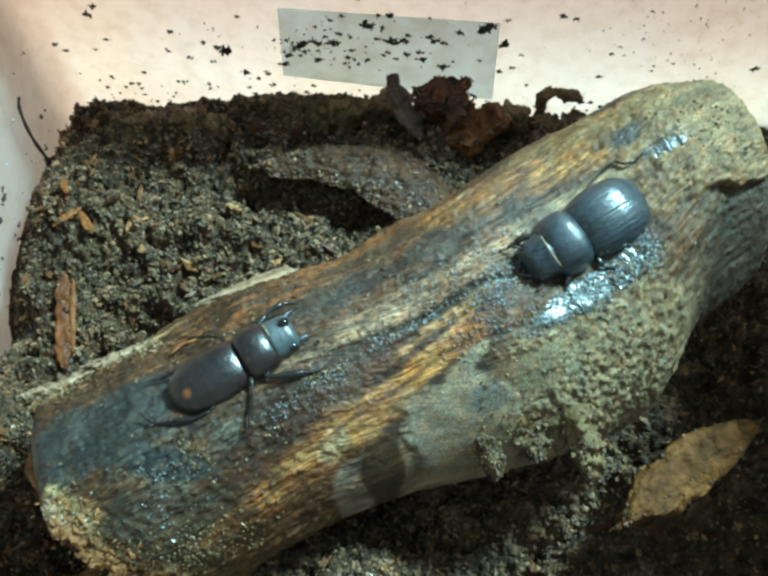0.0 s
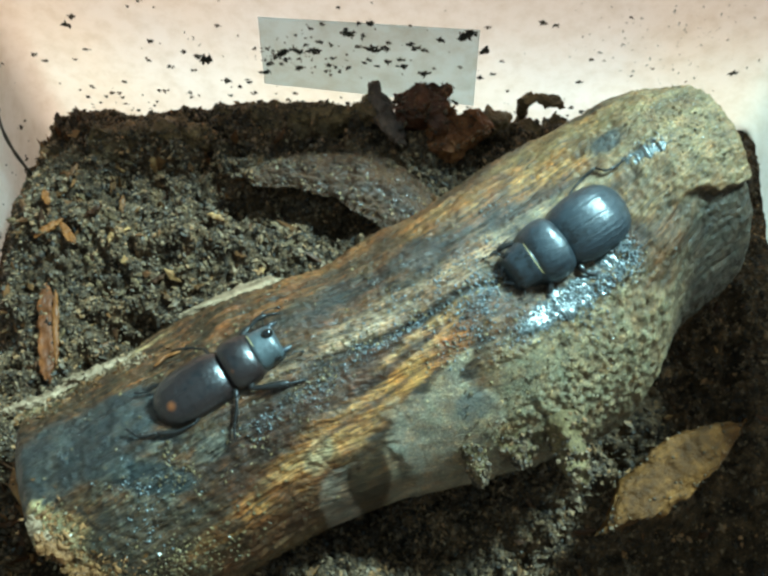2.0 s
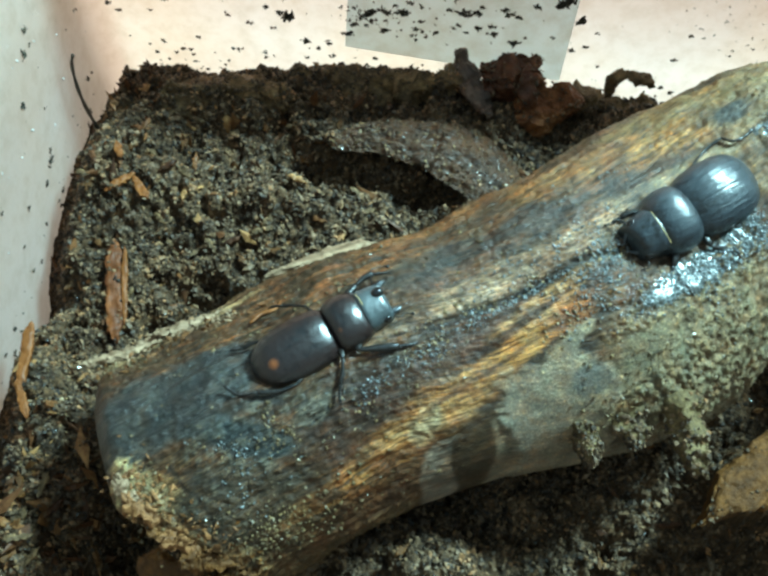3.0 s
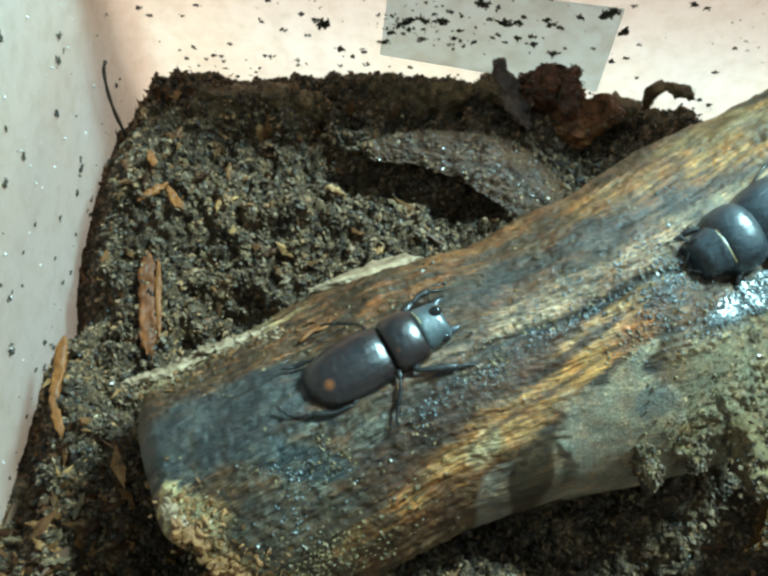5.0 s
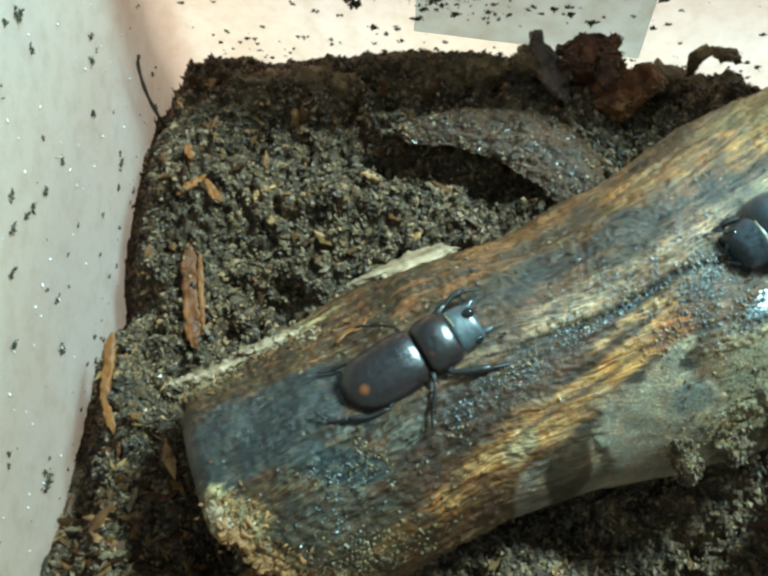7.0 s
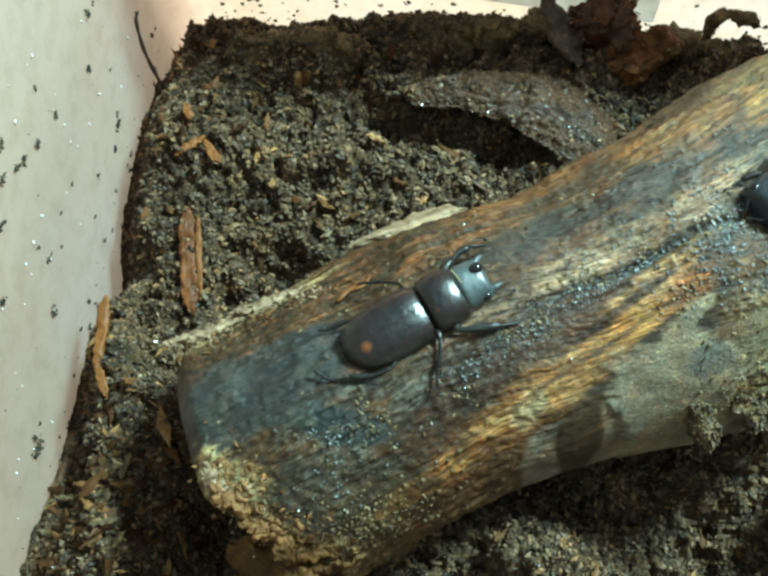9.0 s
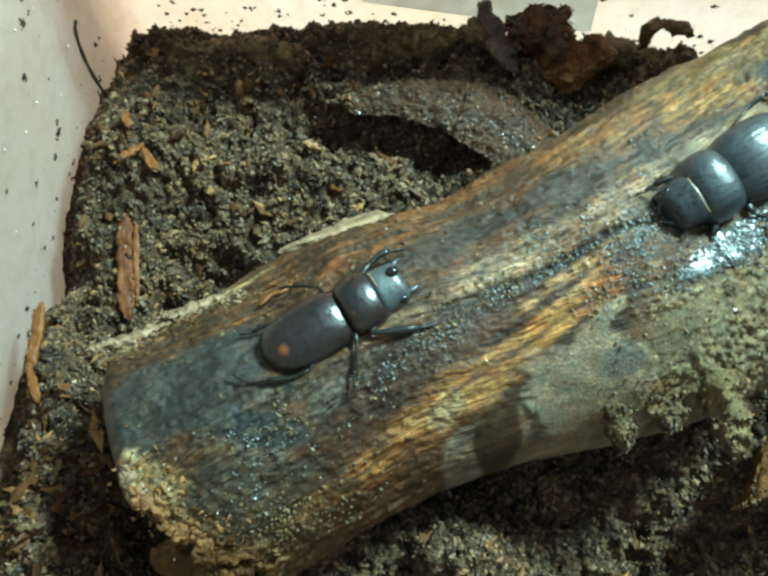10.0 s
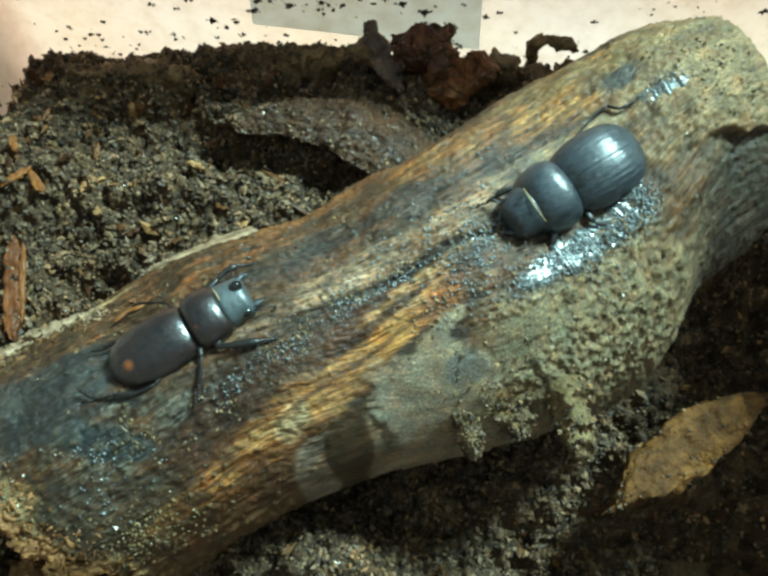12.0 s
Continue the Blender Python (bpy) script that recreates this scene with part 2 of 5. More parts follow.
EYE = noisy("black_eye", [(0.3, (0.003, 0.003, 0.003)), (0.7, (0.008, 0.008, 0.008))], 3000, 0.06, 0)
# the palest bluish stop stands in for the jelly's bright highlights
BEAD = noisy("wet_jelly", [(0.32, (0.020, 0.022, 0.020)), (0.55, (0.065, 0.075, 0.072)), (0.72, (0.24, 0.285, 0.29))], 900, 0.24, 0.5, 1500, 0.0003, coat=1.0, spec=0.8)
# opaque pale base in place of the glints of clear drops
DROPLET = noisy("glint_pale_drop", [(0.3, (0.52, 0.50, 0.48)), (0.7, (0.66, 0.63, 0.60))], 900, 0.22, 0, coat=0.25, spec=0.4)
# pale bluish base: part of the beads' wet glint is put into the colour
DEW = noisy("glint_tinted_bead", [(0.3, (0.045, 0.052, 0.052)), (0.7, (0.17, 0.19, 0.195))], 900, 0.27, 0, coat=1.0, spec=0.9)
MEMBRANE = noisy("yellow_membrane", [(0.3, (0.30, 0.20, 0.07)), (0.7, (0.55, 0.42, 0.18))], 1500, 0.4, 0.2)


def log_material():
    m, t, b = material("weathered_log")
    stain = node(t, "ShaderNodeAttribute", attribute_name="stain")
    wet = node(t, "ShaderNodeAttribute", attribute_name="wet")
    film = node(t, "ShaderNodeAttribute", attribute_name="film")
    co = node(t, "ShaderNodeAttribute", attribute_name="along")
    bent = node(t, "ShaderNodeTexNoise", {"Vector": co.outputs["Vector"]}, Scale=70.0, Detail=2.0)
    push = node(t, "ShaderNodeVectorMath", {0: bent.outputs["Color"]}, operation="SCALE")
    push.inputs["Scale"].default_value = 0.004
    warped = node(t, "ShaderNodeVectorMath", {0: co.outputs["Vector"], 1: push.outputs[0]}, operation="ADD")
    fibre = node(t, "ShaderNodeMapping", {"Vector": warped.outputs[0]}, Scale=(210, 1900, 60))
    n1 = node(t, "ShaderNodeTexNoise", {"Vector": fibre.outputs[0]}, Scale=1.0, Detail=7.0, Roughness=0.72)
    n2 = node(t, "ShaderNodeTexNoise", {"Vector": co.outputs["Vector"]}, Scale=1700.0, Detail=6.0, Roughness=0.75)
    n3 = node(t, "ShaderNodeTexNoise", {"Vector": co.outputs["Vector"]}, Scale=150.0, Detail=4.0)
    k1 = ramp(t, n1.outputs[0], (0.30, grey(0.16)), (0.50, grey(0.85)), (0.72, grey(2.0)))
    k2 = ramp(t, n2.outputs[0], (0.30, grey(0.30)), (0.52, grey(1.0)), (0.72, grey(2.3)))
    k3 = ramp(t, n3.outputs[0], (0.30, grey(0.6)), (0.7, grey(1.4)))
    tex = node(t, "ShaderNodeMix", {0: film.outputs["Fac"], 6: k1, 7: k2}, data_type="RGBA")
    mul = node(t, "ShaderNodeMix", {6: stain.outputs["Color"], 7: tex.outputs[2]}, data_type="RGBA", blend_type="MULTIPLY")
    mul.inputs[0].default_value = 1.0
    # long thin dark checks in the grain
    split_ = node(t, "ShaderNodeMapping", {"Vector": warped.outputs[0]}, Scale=(75, 820, 40))
    n7 = node(t, "ShaderNodeTexNoise", {"Vector": split_.outputs[0]}, Scale=1.0, Detail=5.0, Roughness=0.6)
    check = ramp(t, n7.outputs[0], (0.40, grey(1.0)), (0.475, grey(1.05)), (0.497, grey(0.16)), (0.512, grey(0.16)), (0.535, grey(1.05)))
    solid = node(t, "ShaderNodeMix", {0: film.outputs["Fac"], 6: check}, data_type="RGBA")
    solid.inputs[7].default_value = (1, 1, 1, 1)
    mul0 = node(t, "ShaderNodeMix", {6: mul.outputs[2], 7: solid.outputs[2]}, data_type="RGBA", blend_type="MULTIPLY")
    mul0.inputs[0].default_value = 0.85
    mul = mul0
    # pale and dark flecks, finger-tip fine, over everything
    n5 = node(t, "ShaderNodeTexNoise", {"Vector": co.outputs["Vector"]}, Scale=1150.0, Detail=3.0, Roughness=0.6)
    fleck = ramp(t, n5.outputs[0], (0.30, grey(0.30)), (0.42, grey(1.0)), (0.60, grey(1.0)), (0.72, (3.2, 2.7, 1.9)))
    mul3 = node(t, "ShaderNodeMix", {6: mul.outputs[2], 7: fleck}, data_type="RGBA", blend_type="MULTIPLY")
    mul3.inputs[0].default_value = 0.8
    mul2 = node(t, "ShaderNodeMix", {6: mul3.outputs[2], 7: k3}, data_type="RGBA", blend_type="MULTIPLY")
    mul2.inputs[0].default_value = 1.0
    n6 = node(t, "ShaderNodeTexNoise", {"Vector": co.outputs["Vector"]}, Scale=210.0, Detail=5.0, Roughness=0.7)
    drift = ramp(t, n6.outputs[0], (0.34, (0.80, 0.98, 1.02)), (0.50, (1.0, 1.0, 1.0)), (0.66, (1.35, 0.98, 0.68)))
    mul4 = node(t, "ShaderNodeMix", {6: mul2.outputs[2], 7: drift}, data_type="RGBA", blend_type="MULTIPLY")
    mul4.inputs[0].default_value = 0.7
    t.links.new(mul4.outputs[2], b.inputs["Base Color"])
    dry = ramp(t, n2.outputs[0], (0.3, grey(0.32)), (0.7, grey(0.60)))
    rough = node(t, "ShaderNodeMix", {0: wet.outputs["Fac"], 6: dry}, data_type="RGBA")
    rough.inputs[7].default_value = (0.14, 0.14, 0.14, 1)
    t.links.new(rough.outputs[2], b.inputs["Roughness"])
    damp = node(t, "ShaderNodeMath", {0: wet.outputs["Fac"]}, operation="MULTIPLY_ADD")
    damp.inputs[1].default_value, damp.inputs[2].default_value = 0.80, 0.14
    t.links.new(damp.outputs[0], b.inputs["Coat Weight"])
    b.inputs["Coat Roughness"].default_value = 0.19
    b.inputs["Specular IOR Level"].default_value = 0.26
    high = node(t, "ShaderNodeMix", {0: film.outputs["Fac"], 2: n1.outputs[0], 3: n2.outputs[0]})
    b1 = node(t, "ShaderNodeBump", {"Height": high.outputs[0]}, Strength=0.8, Distance=0.0006)
    n4 = node(t, "ShaderNodeTexNoise", {"Vector": co.outputs["Vector"]}, Scale=1900.0, Detail=2.0)
    lift = node(t, "ShaderNodeMath", {0: n4.outputs[0], 1: wet.outputs["Fac"]}, operation="MULTIPLY")
    b3 = node(t, "ShaderNodeBump", {"Height": lift.outputs[0], "Normal": b1.outputs[0]}, Strength=1.0, Distance=0.00035)
    b2 = node(t, "ShaderNodeBump", {"Height": n2.outputs[0], "Normal": b3.outputs[0]}, Strength=0.4, Distance=0.0003)
    t.links.new(b2.outputs[0], b.inputs["Normal"])
    t.links.new(b2.outputs[0], b.inputs["Coat Normal"])
    return m


LOGWOOD = log_material()


# ---- mesh helpers ----
def mesh_from(name, verts, faces, mat, smooth=True):
    me = bpy.data.meshes.new(name)
    me.from_pydata(np.asarray(verts).tolist(), [], faces if isinstance(faces, list) else faces.tolist())
    me.materials.append(mat)
    if smooth:
        me.polygons.foreach_set("use_smooth", np.ones(len(me.polygons), bool))
    me.update()
    return me


def part(name, verts, faces, mat, parent=None, label="", smooth=True):
    ob = new(name, mesh_from(name, verts, faces, mat, smooth))
    ob.parent = parent
    return tagged(ob, label)


def grid_faces(nu, nv, wrap=False):
    """Quads of a grid of nu rows of nv points; wrap joins the last column to the first."""
    a = np.arange(nu - 1)[:, None] * nv
    j = np.arange(nv if wrap else nv - 1)[None, :]
    k = (j + 1) % nv
    return np.stack([a + j, a + k, a + nv + k, a + nv + j], -1).reshape(-1, 4)


def tube(points, radii, sides=8, flat=1.0):
    """Vertices and faces of a closed tapering tube along points; flat squeezes it across."""
    pts = np.asarray(points, float)
    radii = np.broadcast_to(np.asarray(radii, float), len(pts))
    tang = np.gradient(pts, axis=0)
    tang /= np.linalg.norm(tang, axis=1)[:, None]
    ref = np.array([0.0, 0, 1]) if abs(tang[0][2]) < 0.8 else np.array([1.0, 0, 0])
    verts = []
    for p, d, r in zip(pts, tang, radii):
        a = np.cross(d, ref)
        a /= np.linalg.norm(a)
        b = np.cross(a, d)
        for k in range(sides):
            w = 2 * math.pi * k / sides
            verts.append(p + r * (math.cos(w) * a + flat * math.sin(w) * b))
    faces = grid_faces(len(pts), sides, True).tolist()
    n = len(verts)
    verts += [pts[0] - tang[0] * radii[0] * 0.5, pts[-1] + tang[-1] * radii[-1] * 0.5]
    for k in range(sides):
        faces.append([n, (k + 1) % sides, k])
        faces.append([n + 1, n - sides + k, n - sides + (k + 1) % sides])
    return np.array(verts), faces


def curve_points(points, n):
    """A smooth way through the points, n of them."""
    p = np.asarray(points, float)
    if len(p) == 2:
        return p[0] + np.linspace(0, 1, n)[:, None] * (p[1] - p[0])
    ext = np.vstack([2 * p[0] - p[1], p, 2 * p[-1] - p[-2]])
    out = []
    for t in np.linspace(0, len(p) - 1 - 1e-6, n):
        i, f = int(t), t - int(t)
        a, b, c, d = ext[i : i + 4]
        out.append(0.5 * (2 * b + (c - a) * f + (2 * a - 5 * b + 4 * c - d) * f * f + (3 * b - a - 3 * c + d) * f**3))
    return np.array(out)


def chunk(length, width, thick, seed, bend=0.0, curl=0.0, rough=0.14, taper=0.35, nu=44, nv=30):
    """A broken piece of bark or wood: a rounded, uneven, bent slab with ragged ends, lying along x."""
    u = np.linspace(-1, 1, nu)[:, None] * np.ones(nv)
    w = np.linspace(0, 2 * math.pi, nv, endpoint=False)[None, :] * np.ones((nu, 1))
    end = np.sqrt(np.clip(1 - np.abs(u) ** 5, 0.0, 1))
    ragged = fbm(np.stack([u.ravel() * 2, np.cos(w).ravel() * 0.6, np.sin(w).ravel() * 0.6], 1) + seed, 4, seed).reshape(u.shape)
    wide = (1 - taper * np.abs(u) ** 1.6) * end * (1 + 0.35 * ragged)
    cy = np.sign(np.cos(w)) * np.abs(np.cos(w)) ** 0.7
    cz = np.sign(np.sin(w)) * np.abs(np.sin(w)) ** 0.6
    x = u * length / 2 * (1 + 0.10 * ragged)
    y = cy * wide * width / 2 + bend * length * (u**2 - 0.4)
    z = cz * thick / 2 * (0.35 + 0.65 * end) * (1 + 0.3 * ragged)
    p = np.stack([x, y, z], -1).reshape(-1, 3)
    z_off = -curl * (p[:, 1] / (width / 2)) ** 2 * thick
    p[:, 2] += z_off
    p += rough * thick * np.stack([fbm(p / (thick * 0.8) + 31 * k + seed, 4, seed + k) for k in range(3)], 1)
    faces = grid_faces(nu, nv, True).tolist()
    n = len(p)
    p = np.vstack([p, p[:nv].mean(0), p[-nv:].mean(0)])
    for k in range(nv):
        faces.append([n, (k + 1) % nv, k])
        faces.append([n + 1, n - nv + k, n - nv + (k + 1) % nv])
    return p, faces


def crumbs(places, normals, sizes, flat, seed, longer=1.0):
    """Verts and faces of many small eight-cornered bits, one at each place."""
    r = np.random.default_rng(seed)
    n = len(places)
    unit = np.array([[1, 0, 0], [-1, 0, 0], [0, 1, 0], [0, -1, 0], [0, 0, 1], [0, 0, -1]], float)
    tri = np.array([[0, 2, 4], [2, 1, 4], [1, 3, 4], [3, 0, 4], [2, 0, 5], [1, 2, 5], [3, 1, 5], [0, 3, 5]])
    shape = unit[None] * (0.6 + 0.8 * r.random((n, 6, 1))) + 0.35 * (r.random((n, 6, 3)) - 0.5)
    shape *= np.stack([longer * (0.7 + 0.8 * r.random(n)), 0.6 + 0.5 * r.random(n), flat * (0.6 + 0.8 * r.random(n))], 1)[:, None]
    z = normals + 0.55 * r.standard_normal((n, 3))
    z /= np.linalg.norm(z, axis=1)[:, None]
    x = np.cross(z, r.standard_normal((n, 3)))
    x /= np.linalg.norm(x, axis=1)[:, None]
    y = np.cross(z, x)
    turn = np.stack([x, y, z], 1)
    v = np.einsum("nij,njk->nik", shape, turn) * sizes[:, None, None] * 0.5 + places[:, None]
    f = tri[None] + 6 * np.arange(n)[:, None, None]
    return v.reshape(-1, 3), f.reshape(-1, 3)


# ---- the plastic box ----
X0, X1, Y0, Y1, ZB, ZT = -0.130, 0.128, -0.135, 0.124, -0.055, 0.088


def build_box():
    def ring(grow, radius, z):
        out = []
        for cx, cy, start in ((X1, Y1, 0), (X0, Y1, 90), (X0, Y0, 180), (X1, Y0, 270)):
            sx, sy = (1 if cx > 0 else -1), (1 if cy > 0 else -1)
            for k in range(9):
                w = radians(start + 90 * k / 8)
                out.append((cx - sx * radius + (radius + grow) * math.cos(w), cy - sy * radius + (radius + grow) * math.sin(w), z))
        return out

    box = tagged(new("plastic_box"), "milky translucent plastic box with dirt-flecked inner walls", "box")
    levels = [(0.0, ZB + 0.002), (0.0, ZB + 0.02), (0.0, 0.0), (0.0, 0.03), (0.0, ZT), (0.022, ZT + 0.002), (0.022, ZT - 0.004), (0.002, ZT - 0.004), (0.002, 0.0), (0.002, ZB)]
    verts = [p for grow, z in levels for p in ring(grow, 0.010, z)]
    part("wall", verts, grid_faces(len(levels), 36, True), PLASTIC, box)
    low = ring(0.002, 0.010, ZB) + ring(0.0, 0.010, ZB + 0.002)
    part("bottom", low, [list(range(35, -1, -1)), list(range(36, 72))], PLASTIC, box, smooth=False)
    # grey rectangle on the wall: a thin label, slightly askew
    corners = [(-44.6, 3.0), (28.6, -4.4), (27.4, 33.0), (-43.0, 35.0)]
    lv = [(x * MM, Y1 - d, z * MM) for d in (0.0002, 0.0008) for x, z in corners]
    part("label", lv, [[4, 5, 6, 7], [3, 2, 1, 0], [0, 1, 5, 4], [1, 2, 6, 5], [2, 3, 7, 6], [3, 0, 4, 7]], LABEL, box, "plain grey rectangular label", smooth=False)


build_box()

# ---- the soil ----
def soil_height(x, y):
    """Height in mm over the plan in mm: mounds, hollows, a fall towards the walls, clods."""
    h = -1.0 + 0 * x
    for cx, cy, sx, sy, up in (
        (-106, 68, 16, 16, 9), (-60, 60, 24, 14, 7), (-18, 88, 34, 12, 2), (-80, 102, 26, 9, 5), (-30, 110, 40, 7, 5), (20, 106, 18, 10, 4),
        (-108, -44, 11, 22, 14), (-82, -40, 10, 24, -25), (-115, -8, 9, 14, 9), (-14, 71, 12, 3.4, -11), (-38, 80, 7, 2.6, -6), (-96, 84, 14, 4, -6), (26, -28, 24, 12, -13), (-12, -43, 32, 12, 19),
        (84, -9, 15, 8, 28), (100, -20, 40, 34, -16), (72, -44, 44, 26, -28), (-60, -72, 30, 20, -6), (0, 0, 90, 26, -8), (112, -30, 26, 34, -18), (60, 20, 40, 20, -8), (104, 36, 22, 24, -20), (-120, 27, 9, 7, -10),
        (-51, 95, 3.4, 2.8, -10), (-99, 75, 8, 3.5, -9), (-80, 90, 14, 3, -7), (-62, 80, 9, 4, -5), (-70, 52, 5, 3, -4),
    ):
        h = h + up * np.exp(-(((x - cx) / sx) ** 2) - ((y - cy) / sy) ** 2)
    h = h - 7 * step(0.25, 0.85, fbm(np.stack([x, y, 0 * x], 1) / 15.0, 3, 61))
    p = np.stack([x, y, 0 * x], 1)
    clod = fbm(p / 13.0, 3, 5)
    fine = fbm(p / 3.6, 4, 11, 0.6)
    lumps = np.abs(fbm(p / 6.5, 3, 14, 0.55))
    pits = step(0.25, 0.7, fbm(p / 4.2, 2, 62))
    h = h + 3.0 * clod + 4.4 * lumps + 1.5 * np.abs(fine) - 2.6 * pits - 3.2
    # the level at which it meets the back wall and the side wall
    rear = np.interp(x, (-125, -110, -100, -80, -63, -45, -28, -11, 30, 60, 110), (-37, -26, -21, -17, -13, -9.5, -7, -10, -14, -16, -18))
    flank = np.interp(y, (-50, -35, -15, 0, 10, 18, 28, 35, 50, 65, 80, 100, 120), (-9, -15, -17, -17, -16, -20, -33, -25, -18, -15, -16, -21, -36))
    rough = 0.9 * clod + 1.2 * fine
    back = step(110, 124, y)
    side = step(-116, -129.5, x)
    h = h * (1 - back) + back * (rear + rough)
    right = step(114, 127.5, x)
    h = h * (1 - right) + right * (np.interp(y, (-60, -28, 10, 60, 110), (-32, -30, -19, -11, -9)) + rough)
    return h * (1 - side) + side * (np.minimum(flank, np.where(y > 100, rear, 9)) + rough)


def build_soil():
    nx, ny = 430, 370
    gx, gy = np.meshgrid(np.linspace(X0 * 1000, X1 * 1000, nx), np.linspace(Y0 * 1000, Y1 * 1000, ny))
    gx, gy = gx.ravel(), gy.ravel()
    gz = soil_height(gx, gy)
    gz = np.maximum(gz, ZB * 1000 + 6)
    jit = rng.uniform(-0.25, 0.25, (len(gx), 2))
    ob = part("ground", np.stack([gx + jit[:, 0], gy + jit[:, 1], gz], 1) * MM, grid_faces(ny, nx), SOIL)
    tagged(ob, "damp dark crumbly beetle soil heaped in the box", "soil", kind="structure")

    def scatter(n, lo, hi, power, flat, seed, longer, mat, name, label, mask=None):
        r = np.random.default_rng(seed)
        x = r.uniform(-129, 127, n)
        y = r.uniform(-75, 123.5, n)
        if mask is not None:
            keep = r.random(n) < mask(x, y)
            x, y = x[keep], y[keep]
        size = (lo + (hi - lo) * r.random(len(x)) ** power) * MM
        e = 0.6
        z = soil_height(x, y)
        nx_ = -(soil_height(x + e, y) - z) / e
        ny_ = -(soil_height(x, y + e) - z) / e
        nn = np.stack([nx_, ny_, np.ones(len(x))], 1)
        nn /= np.linalg.norm(nn, axis=1)[:, None]
        pos = np.stack([x, y, z], 1) * MM + nn * size[:, None] * 0.12
        v, f = crumbs(pos, nn, size, flat, seed + 1, longer)
        tagged(part(name, v, f, mat, smooth=False), label, "soil", kind="stuff")

    scatter(135000, 0.38, 2.1, 3.0, 0.75, 21, 1.25, CRUMB, "soil_crumbs", "loose dark crumbs of damp soil",
            lambda x, y: 1 - 0.85 * np.exp(-(((x - 108) / 42) ** 2) - ((y + 2) / 56) ** 2))
    scatter(16000, 0.3, 1.2, 2.0, 0.6, 25, 1.2, GRAIN, "wet_soil_grains", "small wet glinting grains of soil",
            lambda x, y: 1 - 0.7 * np.exp(-(((x - 108) / 42) ** 2) - ((y + 2) / 56) ** 2))
    scatter(26000, 0.35, 1.7, 2.4, 0.7, 27, 1.3, GRAIN, "wet_soil_grains", "wet dark grains of soil heaped by the wall",
            lambda x, y: 0.9 * np.exp(-(((x + 110) / 14) ** 2) - ((y + 20) / 45) ** 2))
    scatter(13000, 0.7, 4.2, 3.4, 0.28, 31, 2.0, FLAKE, "wood_flakes", "small brown and tan wood flakes in soil",
            lambda x, y: 0.10 * (x < -98) + 0.06 + 0.8 * np.exp(-(((x + 108) / 20) ** 2) - ((y + 40) / 30) ** 2) + 0.1 * (x < -60))


build_soil()


# ---- the log ----
ANGLE, LY = radians(26.0), 0.005
STATIONS = (-90, -60, -30, 0, 30, 60, 90, 120)
CENTRE_V = (0.8, 3.0, 5.8, 3.7, 2.4, 9.0, 18.3, 24.6)
CENTRE_Z = (2.8, 12.9, 20.4, 24.0, 27.8, 18.5, 20.3, 24.5)
RADIUS_V = (35.8, 34.5, 33.3, 32.7, 37.8, 41.6, 34.0, 33.2)
RADIUS_Z = (39.4, 37.5, 33.8, 31.3, 33.0, 41.3, 45.9, 35.5)


def along(values, s):
    fine = np.linspace(-110, 140, 501)
    v = np.interp(fine, STATIONS, values)
    kernel = np.hanning(41)
    v = np.convolve(np.pad(v, 20, mode="edge"), kernel / kernel.sum(), "valid")
    return np.interp(s, fine, v)


def log_point(s, v, z):
    """The world's metres for log coordinates in mm: along, across, up."""
    s, v, z = np.asarray(s, float), np.asarray(v, float), np.asarray(z, float)
    return np.stack([s * math.cos(ANGLE) - v * math.sin(ANGLE), 1000 * LY + s * math.sin(ANGLE) + v * math.cos(ANGLE), z], -1) * MM


def spot(s, v, s0, v0, ls, lv, turn=0.0, soft=0.35, seed=1, wob=0.35, size=5.0):
    """0 to 1: a patch of that size about (s0, v0), with a broken edge."""
    c, n = math.cos(radians(turn)), math.sin(radians(turn))
    a, b = (s - s0) * c + (v - v0) * n, -(s - s0) * n + (v - v0) * c
    q = np.sqrt((a / ls) ** 2 + (b / lv) ** 2)
    p = np.stack([a / (size * 2.2), b / size, 0 * a], 1)
    return step(1 + soft, 1 - soft, q + wob * fbm(p, 4, seed))


